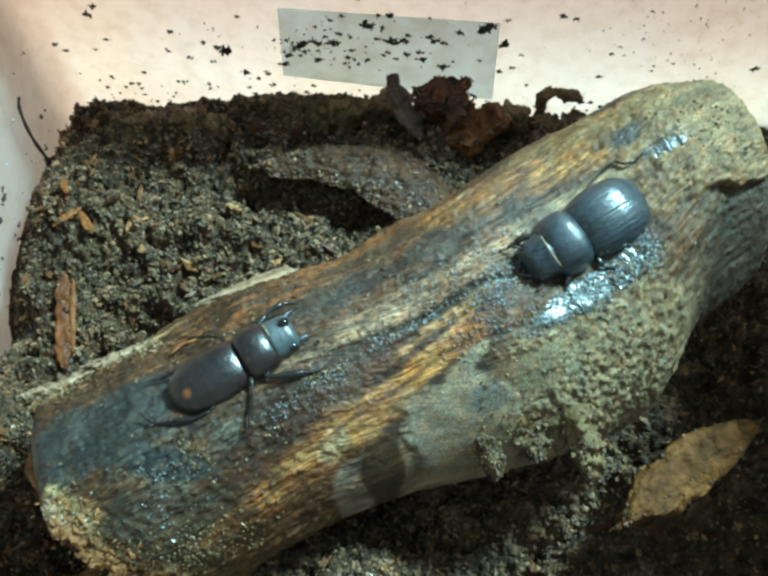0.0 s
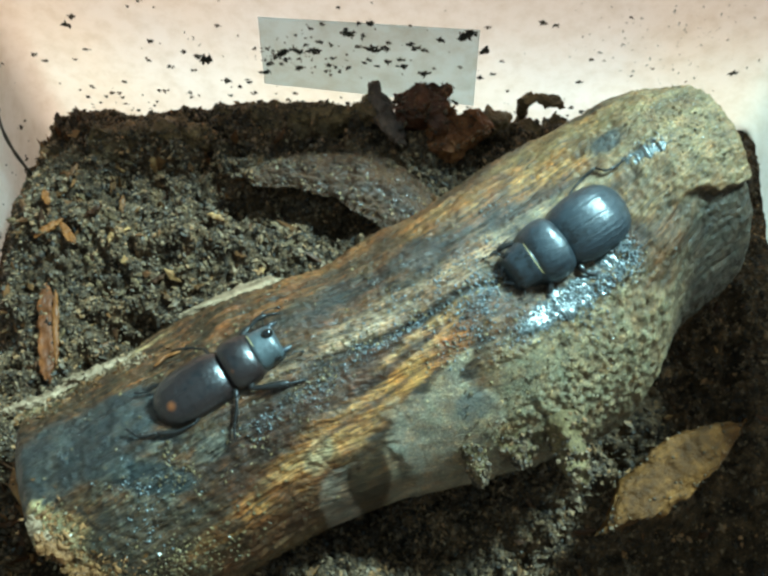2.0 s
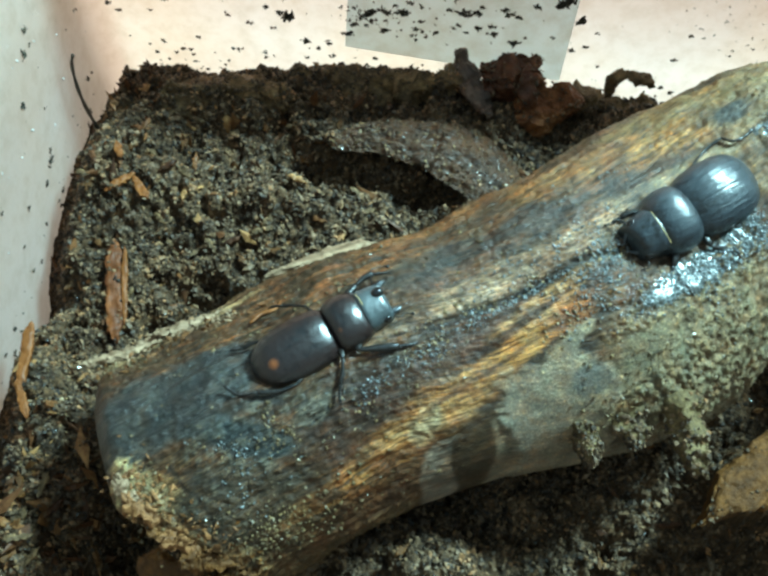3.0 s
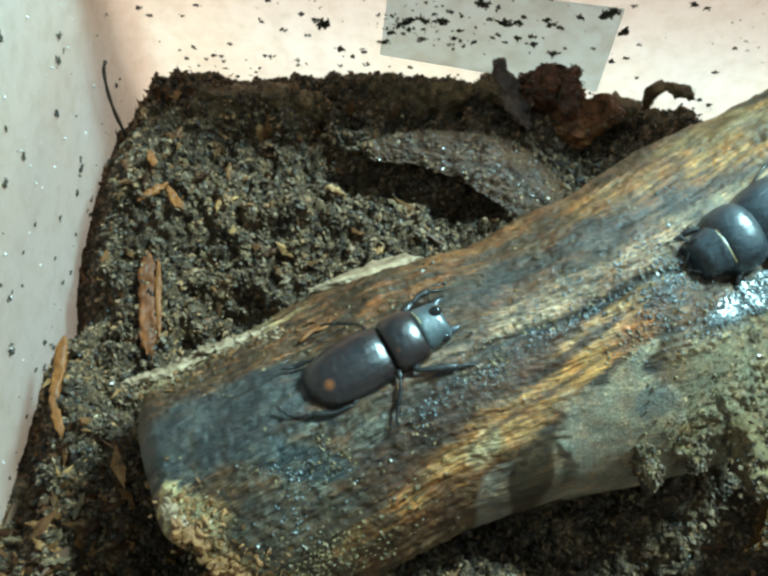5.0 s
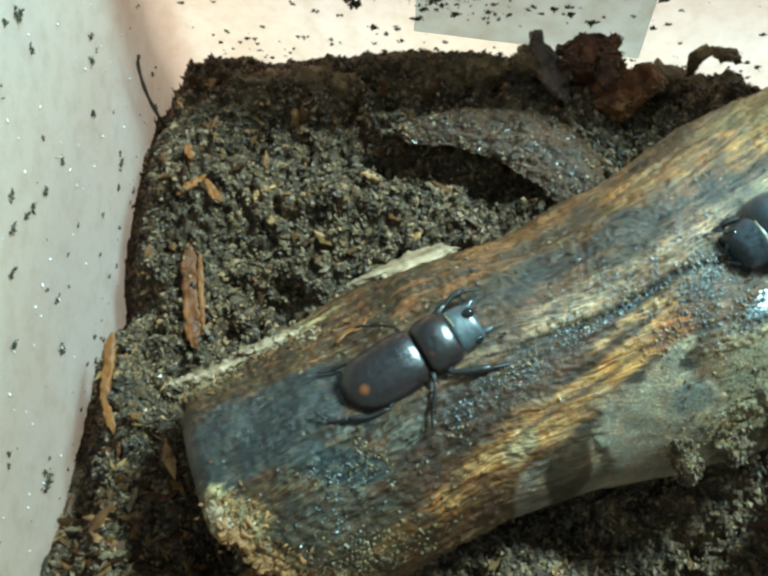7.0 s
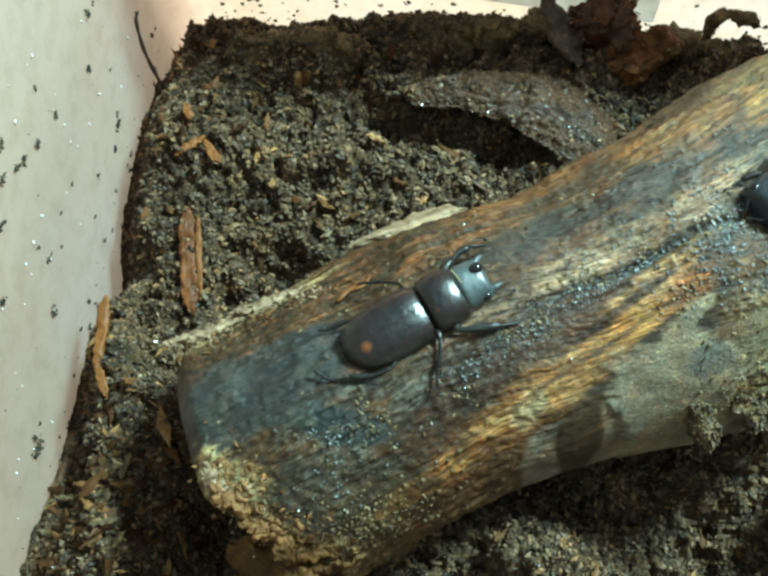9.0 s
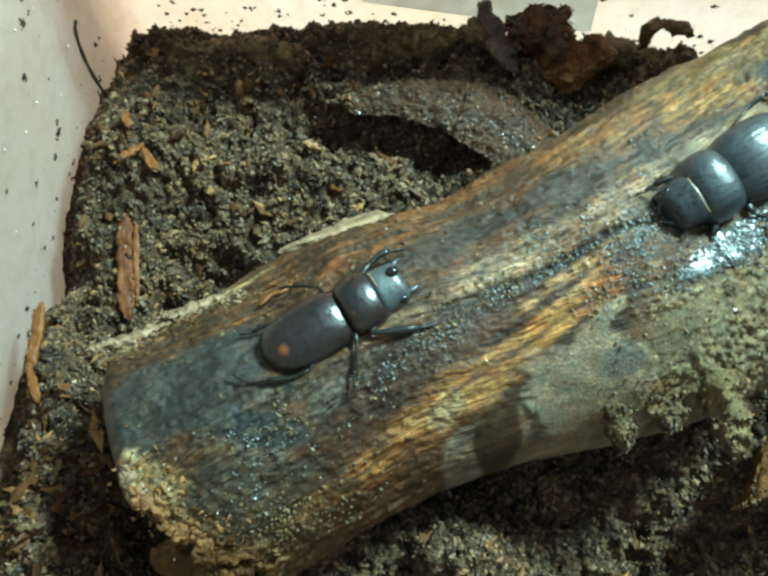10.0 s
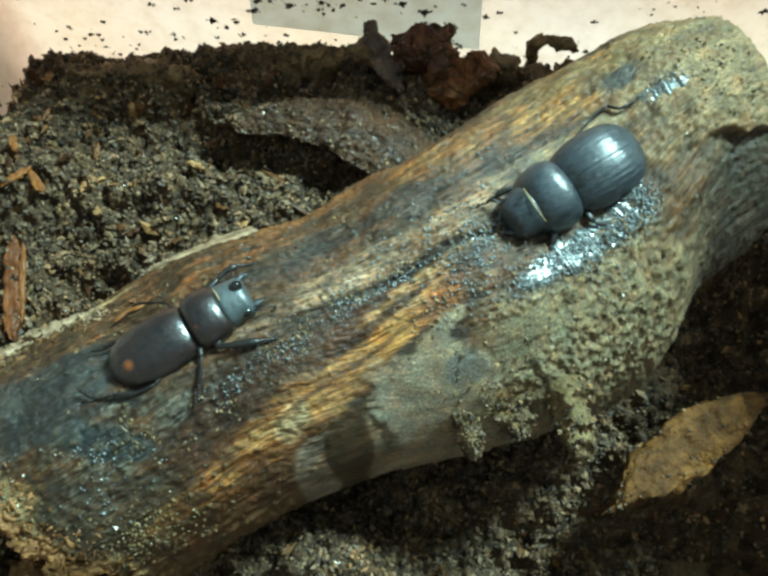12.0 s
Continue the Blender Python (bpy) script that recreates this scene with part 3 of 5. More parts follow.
def log_shape(s, w):
    """Log coordinates and masks for a place s mm along and the angle w round the log."""
    v0, z0, a, b = (along(k, s) for k in (CENTRE_V, CENTRE_Z, RADIUS_V, RADIUS_Z))
    v, z = v0 + a * np.cos(w), z0 + b * np.sin(w)
    top = step(-0.1, 0.25, np.sin(w))
    arc = w * 34.0
    p = np.stack([s, arc, 0 * s], 1)
    fibre = fbm(np.stack([s / 16, arc / 1.6, 0 * s], 1), 4, 41)
    lump = fbm(p / 14, 3, 42)
    gran = fbm(p / 1.3, 4, 43, 0.6)
    soily = np.maximum(spot(s, v, 52, -24, 30, 17, 10, seed=3), 0.45 * spot(s, v, 96, 20, 22, 22, 0, seed=4)) * top
    soily = np.maximum(soily, spot(s, v, -84, -14, 7, 8, -35, seed=5))
    soily = np.maximum(soily, 0.8 * step(0.30, 0.0, np.sin(w)))
    soily = np.maximum(soily, 0.2 * spot(s, v, -66, -24, 20, 9, 4, seed=13))
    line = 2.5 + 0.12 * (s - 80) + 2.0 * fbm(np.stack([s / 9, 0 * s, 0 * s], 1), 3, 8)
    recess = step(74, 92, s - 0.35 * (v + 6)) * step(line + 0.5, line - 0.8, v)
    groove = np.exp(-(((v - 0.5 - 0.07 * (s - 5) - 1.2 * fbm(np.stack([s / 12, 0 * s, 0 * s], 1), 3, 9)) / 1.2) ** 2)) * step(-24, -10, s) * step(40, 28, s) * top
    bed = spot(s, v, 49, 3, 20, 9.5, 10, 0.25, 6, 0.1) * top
    flat = np.exp(-(((s + 50) / 28) ** 2) - ((v - 18) / 14) ** 2) * top
    tiny = fbm(p / 0.8, 2, 48)
    calm = 1 - 0.85 * spot(s, v, 2, -27, 30, 14, 8, 0.3, 12)
    d = calm * (0.16 * tiny + 0.18 * gran) + 0.34 * fibre * calm * (1 - soily) + 0.9 * lump * calm + soily * calm * (0.42 * gran + 0.3) - 3.2 * recess - 1.5 * groove - 2.2 * bed - 3.2 * flat
    plate = spot(s, v, 11, -27, 13.5, 13, 8, 0.10, 11, 0.40, 5) * step(-4.5, -3.2, s + 0.15 * (v + 22) + 0.6 * fbm(np.stack([v / 4, 0 * s, 0 * s], 1), 2, 69))
    d = d + 0.5 * plate
    return v, z, np.cos(w), np.sin(w), d, dict(soily=soily, recess=recess, groove=groove, bed=bed, plate=plate, fibre=fibre, gran=gran, top=top, arc=arc)


def log_ends(w, v):
    """Where the log starts and stops along s, for an angle: both ends are worn oblique."""
    lo = -89.5 + 20 * step(-6, -34, v) + 5 * step(20, 40, v)
    hi = 113 - 24 * step(12, 46, v)
    return lo, hi


def log_surface(s, v):
    """The place on the upper side at log coordinates s, v (mm), with its outward way."""
    s, v = np.atleast_1d(np.asarray(s, float)), np.atleast_1d(np.asarray(v, float))
    v0, a = along(CENTRE_V, s), along(RADIUS_V, s)
    w = np.arccos(np.clip((v - v0) / a, -0.999, 0.999))
    vv, z, c, n, d, _ = log_shape(s, w)
    b = along(RADIUS_Z, s)
    out = np.stack([0 * s, c / a, n / b], 1)
    out /= np.linalg.norm(out, axis=1)[:, None]
    q = np.stack([s, vv, z], 1) + out * d[:, None]
    pos = log_point(*q.T)
    way = np.stack([out[:, 0] * math.cos(ANGLE) - out[:, 1] * math.sin(ANGLE), out[:, 0] * math.sin(ANGLE) + out[:, 1] * math.cos(ANGLE), out[:, 2]], 1)
    return pos, way


def build_log():
    ns, nw = 450, 470
    turn = np.linspace(0, 1, nw, endpoint=False)
    w1 = 2 * math.pi * turn - math.pi / 2
    w1 = w1 + 0.55 * np.cos(w1)  # closer rows on the upper side
    u, w = np.meshgrid(np.linspace(0, 1, ns), w1, indexing="ij")
    u, w = u.ravel(), w.ravel()
    mid_v = along(CENTRE_V, np.full(len(w), 10.0)) + 36 * np.cos(w)
    lo, hi = log_ends(w, mid_v)
    s = lo + (hi - lo) * u
    v, z, c, n, d, m = log_shape(s, w)
    # rounded ends
    edge = np.minimum((s - lo) / 5.0, (hi - s) / 6.0)
    shrink = 1 - 0.16 * np.clip(1 - edge, 0, 1) ** 2
    v0, z0 = along(CENTRE_V, s), along(CENTRE_Z, s)
    v, z = v0 + (v - v0) * shrink + d * c, z0 + (z - z0) * shrink + d * n
    pos = log_point(s, v, z)
    faces = grid_faces(ns, nw, True).tolist()
    k = len(pos)
    for base, flip in ((0, False), (k - nw, True)):
        ring = list(range(base, base + nw))
        faces.append(ring if flip else ring[::-1])
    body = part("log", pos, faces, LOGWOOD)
    tagged(body, "damp weathered piece of log with worn bark lying on soil", "log")

    # stains and the painted shade of the hollows, one over the other
    col = np.tile([0.046, 0.028, 0.013], (len(s), 1))

    def lay(mask, colour, amount=1.0):
        nonlocal col
        k = np.clip(mask * amount, 0, 1)[:, None]
        col = col * (1 - k) + np.array(colour) * k

    fib = step(-0.5, 0.7, m["fibre"])
    vein = step(-0.3, 0.3, fbm(np.stack([s / 9, m["arc"] / 1.1, 0 * s], 1), 3, 55) + 0.5 * fbm(np.stack([s / 6, m["arc"] / 5, 0 * s], 1), 2, 56))
    thin = step(-0.1, 0.25, fbm(np.stack([s / 14, m["arc"] / 0.7, 0 * s], 1), 3, 57))
    lay(fib, (0.129, 0.061, 0.024), 0.55)
    lay(vein * thin * spot(s, v, -10, 24, 70, 12, 3, seed=20), (0.190, 0.078, 0.027), 0.8)
    # amber wood along the far edge
    lay(spot(s, v, 48, 27, 34, 6.5, -3, seed=21) * (0.35 + 0.65 * vein), (0.185, 0.090, 0.030), 0.9)
    lay(spot(s, v, 50, 27, 30, 3.5, -3, seed=22) * vein * thin, (0.34, 0.19, 0.065), 0.75)
    lay(spot(s, v, 12, 31, 30, 3.5, 4, seed=19) * fib, (0.224, 0.097, 0.029), 0.9)
    # slate band, pale band, dark line
    lay(spot(s, v, 10, 16.5, 42, 4.2, 4, seed=23, wob=0.55), (0.028, 0.030, 0.030), 0.68)
    lay(spot(s, v, 16, 6.8, 36, 3.6, 6, 0.45, 24) * (0.40 + 0.60 * vein), (0.27, 0.178, 0.108), 0.9)
    lay(spot(s, v, 18, 7.0, 32, 3.0, 6, 0.5, 18) * thin * vein, (0.44, 0.30, 0.19), 0.75)
    lay(spot(s, v, 58, 15.5, 18, 3, 5, seed=25), (0.30, 0.225, 0.135), 0.7)
    # dark brown wood and the amber streak through it
    lay(spot(s, v, -33, -12, 18, 8.5, 8, 0.3, 26), (0.034, 0.016, 0.007), 0.92)
    lay(spot(s, v, -4, -5.5, 26, 3.6, 9, seed=32), (0.057, 0.025, 0.009), 0.85)
    lay(spot(s, v, -44, -22, 20, 6, 8, seed=27) * (0.3 + 0.7 * vein), (0.134, 0.055, 0.016), 0.9)
    lay(spot(s, v, -38, -20.5, 22, 4.5, 8, seed=17) * vein * thin, (0.292, 0.134, 0.038))
    lay(spot(s, v, -16, -15.0, 17, 4.2, 9, seed=28) * (0.35 + 0.65 * vein), (0.285, 0.138, 0.046))
    lay(spot(s, v, -22, -17.4, 15, 2.1, 5, seed=16) * (0.35 + 0.65 * thin), (0.480, 0.272, 0.104))
    lay(spot(s, v, -20, -17.0, 4.5, 2.6, 20, 0.15, 15), (0.42, 0.31, 0.18), 0.85)
    lay(spot(s, v, -2, -11.6, 13, 2.8, 9, seed=29) * (0.35 + 0.65 * vein), (0.360, 0.172, 0.050))
    lay(spot(s, v, 7, -9.4, 6.5, 3.2, 14, 0.25, 30), (0.455, 0.226, 0.064), 0.92)
    lay(spot(s, v, 17, -7.5, 5.5, 3.4, 10, 0.4, 58) * (0.3 + 0.7 * vein), (0.269, 0.106, 0.031))
    lay(spot(s, v, 15, -2.4, 14, 2.7, 17, 0.35, 31) * (0.35 + 0.65 * vein), (0.42, 0.245, 0.110), 0.9)
    lay(spot(s, v, 9, -5.0, 16, 0.8, 14, 0.4, 59), (0.034, 0.014, 0.006), 0.8)
    lay(spot(s, v, -6, -12.5, 18, 0.6, 11, 0.4, 60), (0.046, 0.019, 0.008), 0.8)
    lay(spot(s, v, -42, -29, 24, 4, 8, seed=33), (0.086, 0.040, 0.017), 0.7)
    # soil rubbed on
    lay(m["soily"], (0.178, 0.115, 0.060))
    lay(m["soily"] * step(0.0, -0.5, m["gran"]), (0.055, 0.039, 0.020), 0.4)
    lay(m["soily"] * step(0.3, 0.7, m["gran"]), (0.300, 0.225, 0.115), 0.55)
    low = step(0.30, 0.05, np.sin(w))
    lay(low * step(-14, -24, s), (0.085, 0.048, 0.020), 0.7)
    lay(low * step(-8, 0, s) * step(56, 44, s), (0.165, 0.132, 0.092))
    lay(low * step(40, 56, s), (0.110, 0.092, 0.062), 0.8)
    lay(spot(s, v, -64, -20, 17, 9, 4, seed=14), (0.044, 0.033, 0.021), 0.85)
    lay(spot(s, v, 52, -26, 26, 12, 8, seed=34) * m["soily"] * step(-0.6, 0.3, m["gran"]), (0.150, 0.118, 0.066), 0.6)
    lay(spot(s, v, 98, 20, 24, 18, 0, seed=35) * (0.35 + 0.65 * fib), (0.205, 0.140, 0.072), 1.0)
    lay(spot(s, v, 70, 36, 20, 6, 0, seed=36), (0.23, 0.150, 0.064), 0.6)
    lay(spot(s, v, 76, 27, 6, 3, 10, 0.3, 67), (0.030, 0.036, 0.038), 0.9)
    crust = step(-0.1, 0.35, fbm(np.stack([s / 2.0, m["arc"] / 2.0, 0 * s], 1), 4, 68, 0.6))
    lay(m["plate"] * (0.80 + 0.20 * crust), (0.225, 0.166, 0.112))
    lay(m["plate"] * step(0.1, 0.5, fbm(np.stack([s / 5, m["arc"] / 4, 0 * s], 1), 4, 78)), (0.120, 0.088, 0.055), 0.5)
    lay(m["plate"] * crust * step(2, 14, s), (0.280, 0.210, 0.118), 0.55)
    lay(spot(s, v, 34, -23, 9, 7, 8, 0.25, 61), (0.15, 0.118, 0.068), 0.5)
    lay(spot(s, v, 17.5, -21.5, 4.5, 3.6, 0, 0.2, 75), (0.085, 0.082, 0.072), 0.8)
    lay(spot(s, v, -18.2, -27.0, 5.6, 6.0, 0, 0.1, 37, 0.2), (0.200, 0.164, 0.132), 0.95)
    lay(spot(s, v, -2.5, -26.0, 5.5, 5.0, 0, 0.12, 36, 0.2), (0.205, 0.165, 0.118), 0.9)
    lay(spot(s, v, -11.0, -24.2, 5.4, 5.0, 15, 0.10, 38, 0.2), (0.046, 0.028, 0.013))
    lay(spot(s, v, -42.5, -6.4, 5.4, 3.2, 10, 0.2, 39), (0.098, 0.090, 0.074))
    blue = spot(s, v, -71, 6, 19, 11.5, -8, 0.3, 40, 0.55)
    lay(blue, (0.019, 0.024, 0.026), 0.94)
    lay(blue * step(0.0, 0.5, fbm(np.stack([s / 5, m["arc"] / 3.4, 0 * s], 1), 4, 76, 0.6)), (0.052, 0.050, 0.044), 0.55)
    lay(blue * step(0.15, 0.5, fbm(np.stack([s / 4, m["arc"] / 2.4, 0 * s], 1), 3, 77)), (0.008, 0.010, 0.012), 0.6)
    lay(spot(s, v, -57, -8, 8, 4, -30, 0.3, 44), (0.016, 0.026, 0.030), 0.85)
    lay(spot(s, v, -60, -9, 15, 6, 0, 0.5, 64, 0.9, 3.0) * step(0.1, 0.4, m["gran"]), (0.12, 0.115, 0.092), 0.6)
    lay(spot(s, v, -66, 29, 22, 3.2, 10, 0.3, 45) * vein, (0.40, 0.30, 0.16), 0.7)
    lay(spot(s, v, -82, -9, 5, 6, -10, 0.3, 46) * step(-0.2, 0.4, m["gran"]), (0.46, 0.33, 0.15))
    # worn tan bark round the oblique end, a cream scar and a crack beside it
    endm = s - lo
    wave = fbm(np.stack([m["arc"] / 4.0, s / 9.0, 0 * s], 1), 4, 71)
    rim = step(8.0, 3.5, endm + 3.0 * wave) * step(-8, -13, v) * step(-0.5, -0.1, np.sin(w))
    lay(rim, (0.230, 0.135, 0.058), 0.9)
    lay(rim * step(0.0, 0.4, m["gran"]), (0.40, 0.27, 0.13), 0.6)
    lay(spot(s, v, -85.0, -5.6, 3.4, 4.6, 15, 0.3, 72, 0.6, 2.0), (0.46, 0.37, 0.19), 0.9)
    lay(spot(s, v, -79, -9.5, 5, 4, -30, 0.4, 73, 0.7, 3.0), (0.21, 0.155, 0.080), 0.7)
    bend_ = s + 74.5 - 0.38 * (-6.6 - v) + 0.8 * wave
    lay(np.exp(-((bend_ / 0.45) ** 2)) * step(-5, -7, v) * step(-26, -22, v), (0.016, 0.011, 0.007), 0.9)
    # recess, groove and beetle bed: shade of the hollows put into the colour
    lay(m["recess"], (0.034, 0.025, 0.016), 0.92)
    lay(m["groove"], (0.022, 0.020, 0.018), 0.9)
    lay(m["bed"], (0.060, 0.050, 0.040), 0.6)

    bare = 1 - np.clip(m["soily"] + m["recess"] + m["plate"], 0, 1)[:, None]
    col = col * (1 - bare * (1 - np.array([0.92, 0.81, 0.71])))  # water darkens the bare wood
    broken = step(-0.15, 0.45, fbm(np.stack([s / 2.2, m["arc"] / 2.2, 0 * s], 1), 4, 51, 0.6))
    wet = 0 * s
    for s0, v0, ls, lv, turn_ in ((50, -9, 17, 3.6, 8), (66, -2, 4.5, 6, 0), (36, -9, 7, 4, 0), (82, 18.6, 9, 3.4, 6), (34, 3, 14, 4, 12), (10, 1.5, 28, 3.4, 8), (-16, -4, 6, 3.5, 0), (-10, -2, 8, 2.5, 6), (30, -14, 10, 3, 20)):
        wet = np.maximum(wet, spot(s, v, s0, v0, ls, lv, turn_, 0.4, 52))
    sheen = np.maximum(spot(s, v, 14, 6, 44, 11, 8, 0.6, 53), 0.8 * spot(s, v, -30, 2, 18, 8, 8, 0.6, 54))
    wet = np.clip(np.maximum(wet * (0.35 + 0.65 * broken), 0.62 * sheen * (0.3 + 0.7 * broken)) + 0.38 * blue, 0, 1) * m["top"]
    film = np.clip(np.maximum.reduce([m["soily"], 0.8 * m["plate"], 0.7 * rim, wet - 0.62 * sheen]), 0, 1)
    me = body.data
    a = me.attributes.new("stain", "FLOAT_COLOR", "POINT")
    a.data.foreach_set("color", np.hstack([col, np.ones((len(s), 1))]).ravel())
    for name, value in (("wet", wet), ("film", film)):
        a = me.attributes.new(name, "FLOAT", "POINT")
        a.data.foreach_set("value", value)
    a = me.attributes.new("along", "FLOAT_VECTOR", "POINT")
    a.data.foreach_set("vector", (np.stack([s, m["arc"], 0 * s], 1) * MM).ravel())
    return body


log = build_log()


def place(ob, s, v, lift=0.0, heading=0.0, tip=0.0, lean=0.0):
    """Set a piece on the log at s, v (mm): heading is its turn on the surface from the log's own line."""
    pos, way = log_surface(s, v)
    z = Vector(way[0])
    x = Vector((math.cos(ANGLE + radians(heading)), math.sin(ANGLE + radians(heading)), 0))
    x = (x - z * x.dot(z)).normalized()
    y = z.cross(x)
    m = Matrix((x, y, z)).transposed().to_4x4()
    ob.matrix_world = Matrix.Translation(Vector(pos[0]) + z * lift * MM) @ m @ pose(0, 0, 0, lean, tip, 0)
    return ob


CRUST = noisy("soil_crust", [(0.28, (0.0120, 0.0081, 0.0037)), (0.45, (0.0720, 0.0486, 0.0225)), (0.60, (0.1500, 0.1026, 0.0450)), (0.75, (0.4500, 0.3105, 0.1375))], 1100, 0.6, 0.9, 1200, 0.0006, spec=0.15)


def log_parts():
    v, f = chunk(29 * MM, 9 * MM, 1.6 * MM, 61, bend=-0.06, curl=0.6, taper=0.75, rough=0.3)
    v[:, 1] *= 0.5 + 0.9 * step(-12 * MM, 8 * MM, v[:, 0])  # broad at one end, a tail at the other
    v[:, 1] += 1.2 * MM * fbm(v / 0.004, 3, 70) * step(-10 * MM, 6 * MM, v[:, 0])
    place(part("bark_flake", v, f, PALEBARK, log, "pale loose flake of bark"), -25.8, 38.2, 2.0, 5, 0, 38)
    for n, (at_s, at_v, long_, wide) in enumerate(((-77, 27.6, 24, 4.0), (-62, 30.2, 20, 3.2))):
        v, f = chunk(long_ * MM, wide * MM, 1.2 * MM, 420 + n, bend=0.03, curl=0.5, taper=0.8, rough=0.6)
        place(part("bark_flake", v, f, PALEBARK, log, "pale loose strip of bark"), at_s, at_v, 0.9, 4, 0, 24)
    # frayed bark along the far edge and round the worn end: many thin bits
    g = np.random.default_rng(19)
    for n, mat, text, line, wide in (
        (230, PALEBARK, "pale frayed edge of bark", [(-88, 24), (-76, 26), (-66, 28), (-56, 28), (-50, 27)], 1.0),
        (110, OCHREBARK, "ochre frayed edge of bark", [(-88, 23), (-72, 25), (-60, 26), (-44, 27)], 1.3),
        (260, OCHREBARK, "ochre crumbling bark at the worn end", [(-84, -4), (-82, -8), (-80, -13), (-75, -20), (-68, -26)], 2.6),
        (170, TANBARK, "brown crumbling bark at the worn end", [(-84, -9), (-80, -16), (-74, -22), (-62, -29)], 1.6),
    ):
        at = curve_points([(a, b, 0) for a, b in line], n)[:, :2] + g.normal(0, wide, (n, 2))
        pos, way = log_surface(at[:, 0], at[:, 1])
        size = (0.35 + 1.25 * g.random(n) ** 2.4) * MM
        cv, cf = crumbs(pos + 0.1 * MM * way, way, size, 0.28, int(g.integers(999)), 1.7)
        part("frayed_bark", cv, cf, mat, log, text, smooth=False)
    # torn plates of bark that stand off the oblique end
    for n, (at_s, at_v, long_, wide, turn_, mat) in enumerate(((-85, -7.5, 9, 3.4, -70, PALEBARK), (-83.4, -12, 9, 4.6, -58, OCHREBARK), (-80.5, -16.6, 11, 5.0, -54, TANBARK), (-77.6, -20.8, 10, 4.4, -50, OCHREBARK), (-74, -25.4, 12, 5.0, -46, TANBARK), (-69, -29.5, 11, 4.2, -38, TANBARK))):
        v, f = chunk(long_ * MM, wide * MM, 1.5 * MM, 400 + n, curl=0.5, rough=0.6, taper=0.5, bend=0.05)
        place(part("bark_plate", v, f, mat, log, "torn plate of bark at the worn end"), at_s, at_v, 0.2, turn_, 0, -14)
    v, f = chunk(26 * MM, 12 * MM, 4 * MM, 64, curl=0.5, rough=0.3)
    ob = part("bark_flap", v, f, TANBARK, log, "brown ragged flap of loose bark")
    ob.matrix_world = pose(-0.060, -0.056, 0.024, 45, 0, -28)
    v, f = tube(curve_points([(-5, 0, 0), (-1.5, 0.7, 0.3), (2, -0.2, 0.2), (5, 0.9, 0.5)], 12) * MM, np.array([0.3, 0.6, 0.7, 0.7, 0.6, 0.7, 0.8, 0.7, 0.6, 0.5, 0.4, 0.2]) * MM, 7, 0.6)
    place(part("splinter", v, f, YELLOWWOOD, log, "thin orange splinter"), -44.5, 22, 0.3, 25)
    # two worn twig stubs on the flank
    for s, vv, z, out, r, seed in ((37, -29, 42, (-2.2, -17, -3.0), 3.7, 65), (14, -27, 39, (0.5, -9, -3.5), 2.4, 66), (25, -29, 40, (1.0, -6, -1), 3.6, 67)):
        a = np.array([s, vv, z], float)
        pts = curve_points([a, a + 0.6 * np.array(out), a + np.array(out)], 14)
        rad = r * (1.25 - 0.5 * np.linspace(0, 1, 14)) * np.r_[np.ones(11), 0.92, 0.75, 0.45]
        tv, tf = tube(log_point(*pts.T), rad * MM, 22)
        tv = tv + 0.0016 * np.stack([fbm(tv / 0.0034 + 9 * k, 4, seed + k) for k in range(3)], 1)
        stub = part("twig_stub", tv, tf, CRUST, log, "worn olive stub of a twig")
        r = np.random.default_rng(seed)
        cv, cf = crumbs(tv[r.choice(len(tv), 800)], r.standard_normal((800, 3)), (0.4 + 1.2 * r.random(800) ** 2) * MM, 0.7, seed)
        part("crust", cv, cf, CRUMB, stub, smooth=False)


log_parts()


def log_grains():
    """Fine wet grains and frass that stick to the log."""
    r = np.random.default_rng(77)
    zones = ((50, -9, 17, 3.4, 260), (66, -2, 4, 6, 80), (10, 1.5, 28, 2.4, 160), (-14, -4, 6, 3.5, 90), (32, 2, 12, 4, 110), (-4, 2, 10, 3, 50),
             (52, -24, 26, 12, 1100), (95, 20, 16, 16, 500), (-82, -12, 6, 8, 260), (-70, 4, 16, 10, 14), (22, -30, 12, 6, 420), (-20, 20, 50, 12, 260), (-50, -25, 25, 8, 350), (-57, -10, 9, 4, 60), (-52, -5, 1.6, 4, 45), (-48.5, -13, 1.6, 5, 50), (-58, -27, 9, 5, 420), (-30, -10, 14, 6, 120), (16, -9, 8, 4, 90), (-80, 24, 9, 3, 160))
    s = np.concatenate([r.normal(a, 0.55 * ls, n) for a, b, ls, lv, n in zones])
    v = np.concatenate([r.normal(b, 0.55 * lv, n) for a, b, ls, lv, n in zones])
    ok = (s > -86) & (s < 106) & (np.abs(v - along(CENTRE_V, s)) < 0.95 * along(RADIUS_V, s))
    s, v = s[ok], v[ok]
    pos, way = log_surface(s, v)
    size = (0.3 + 0.8 * r.random(len(s)) ** 2.6) * MM
    cv, cf = crumbs(pos + way * size[:, None] * 0.15, way, size, 0.7, 78)
    tagged(part("wet_grains", cv, cf, FRASS, smooth=False), "fine wet grains of chewed wood stuck to log", "frass", kind="stuff")


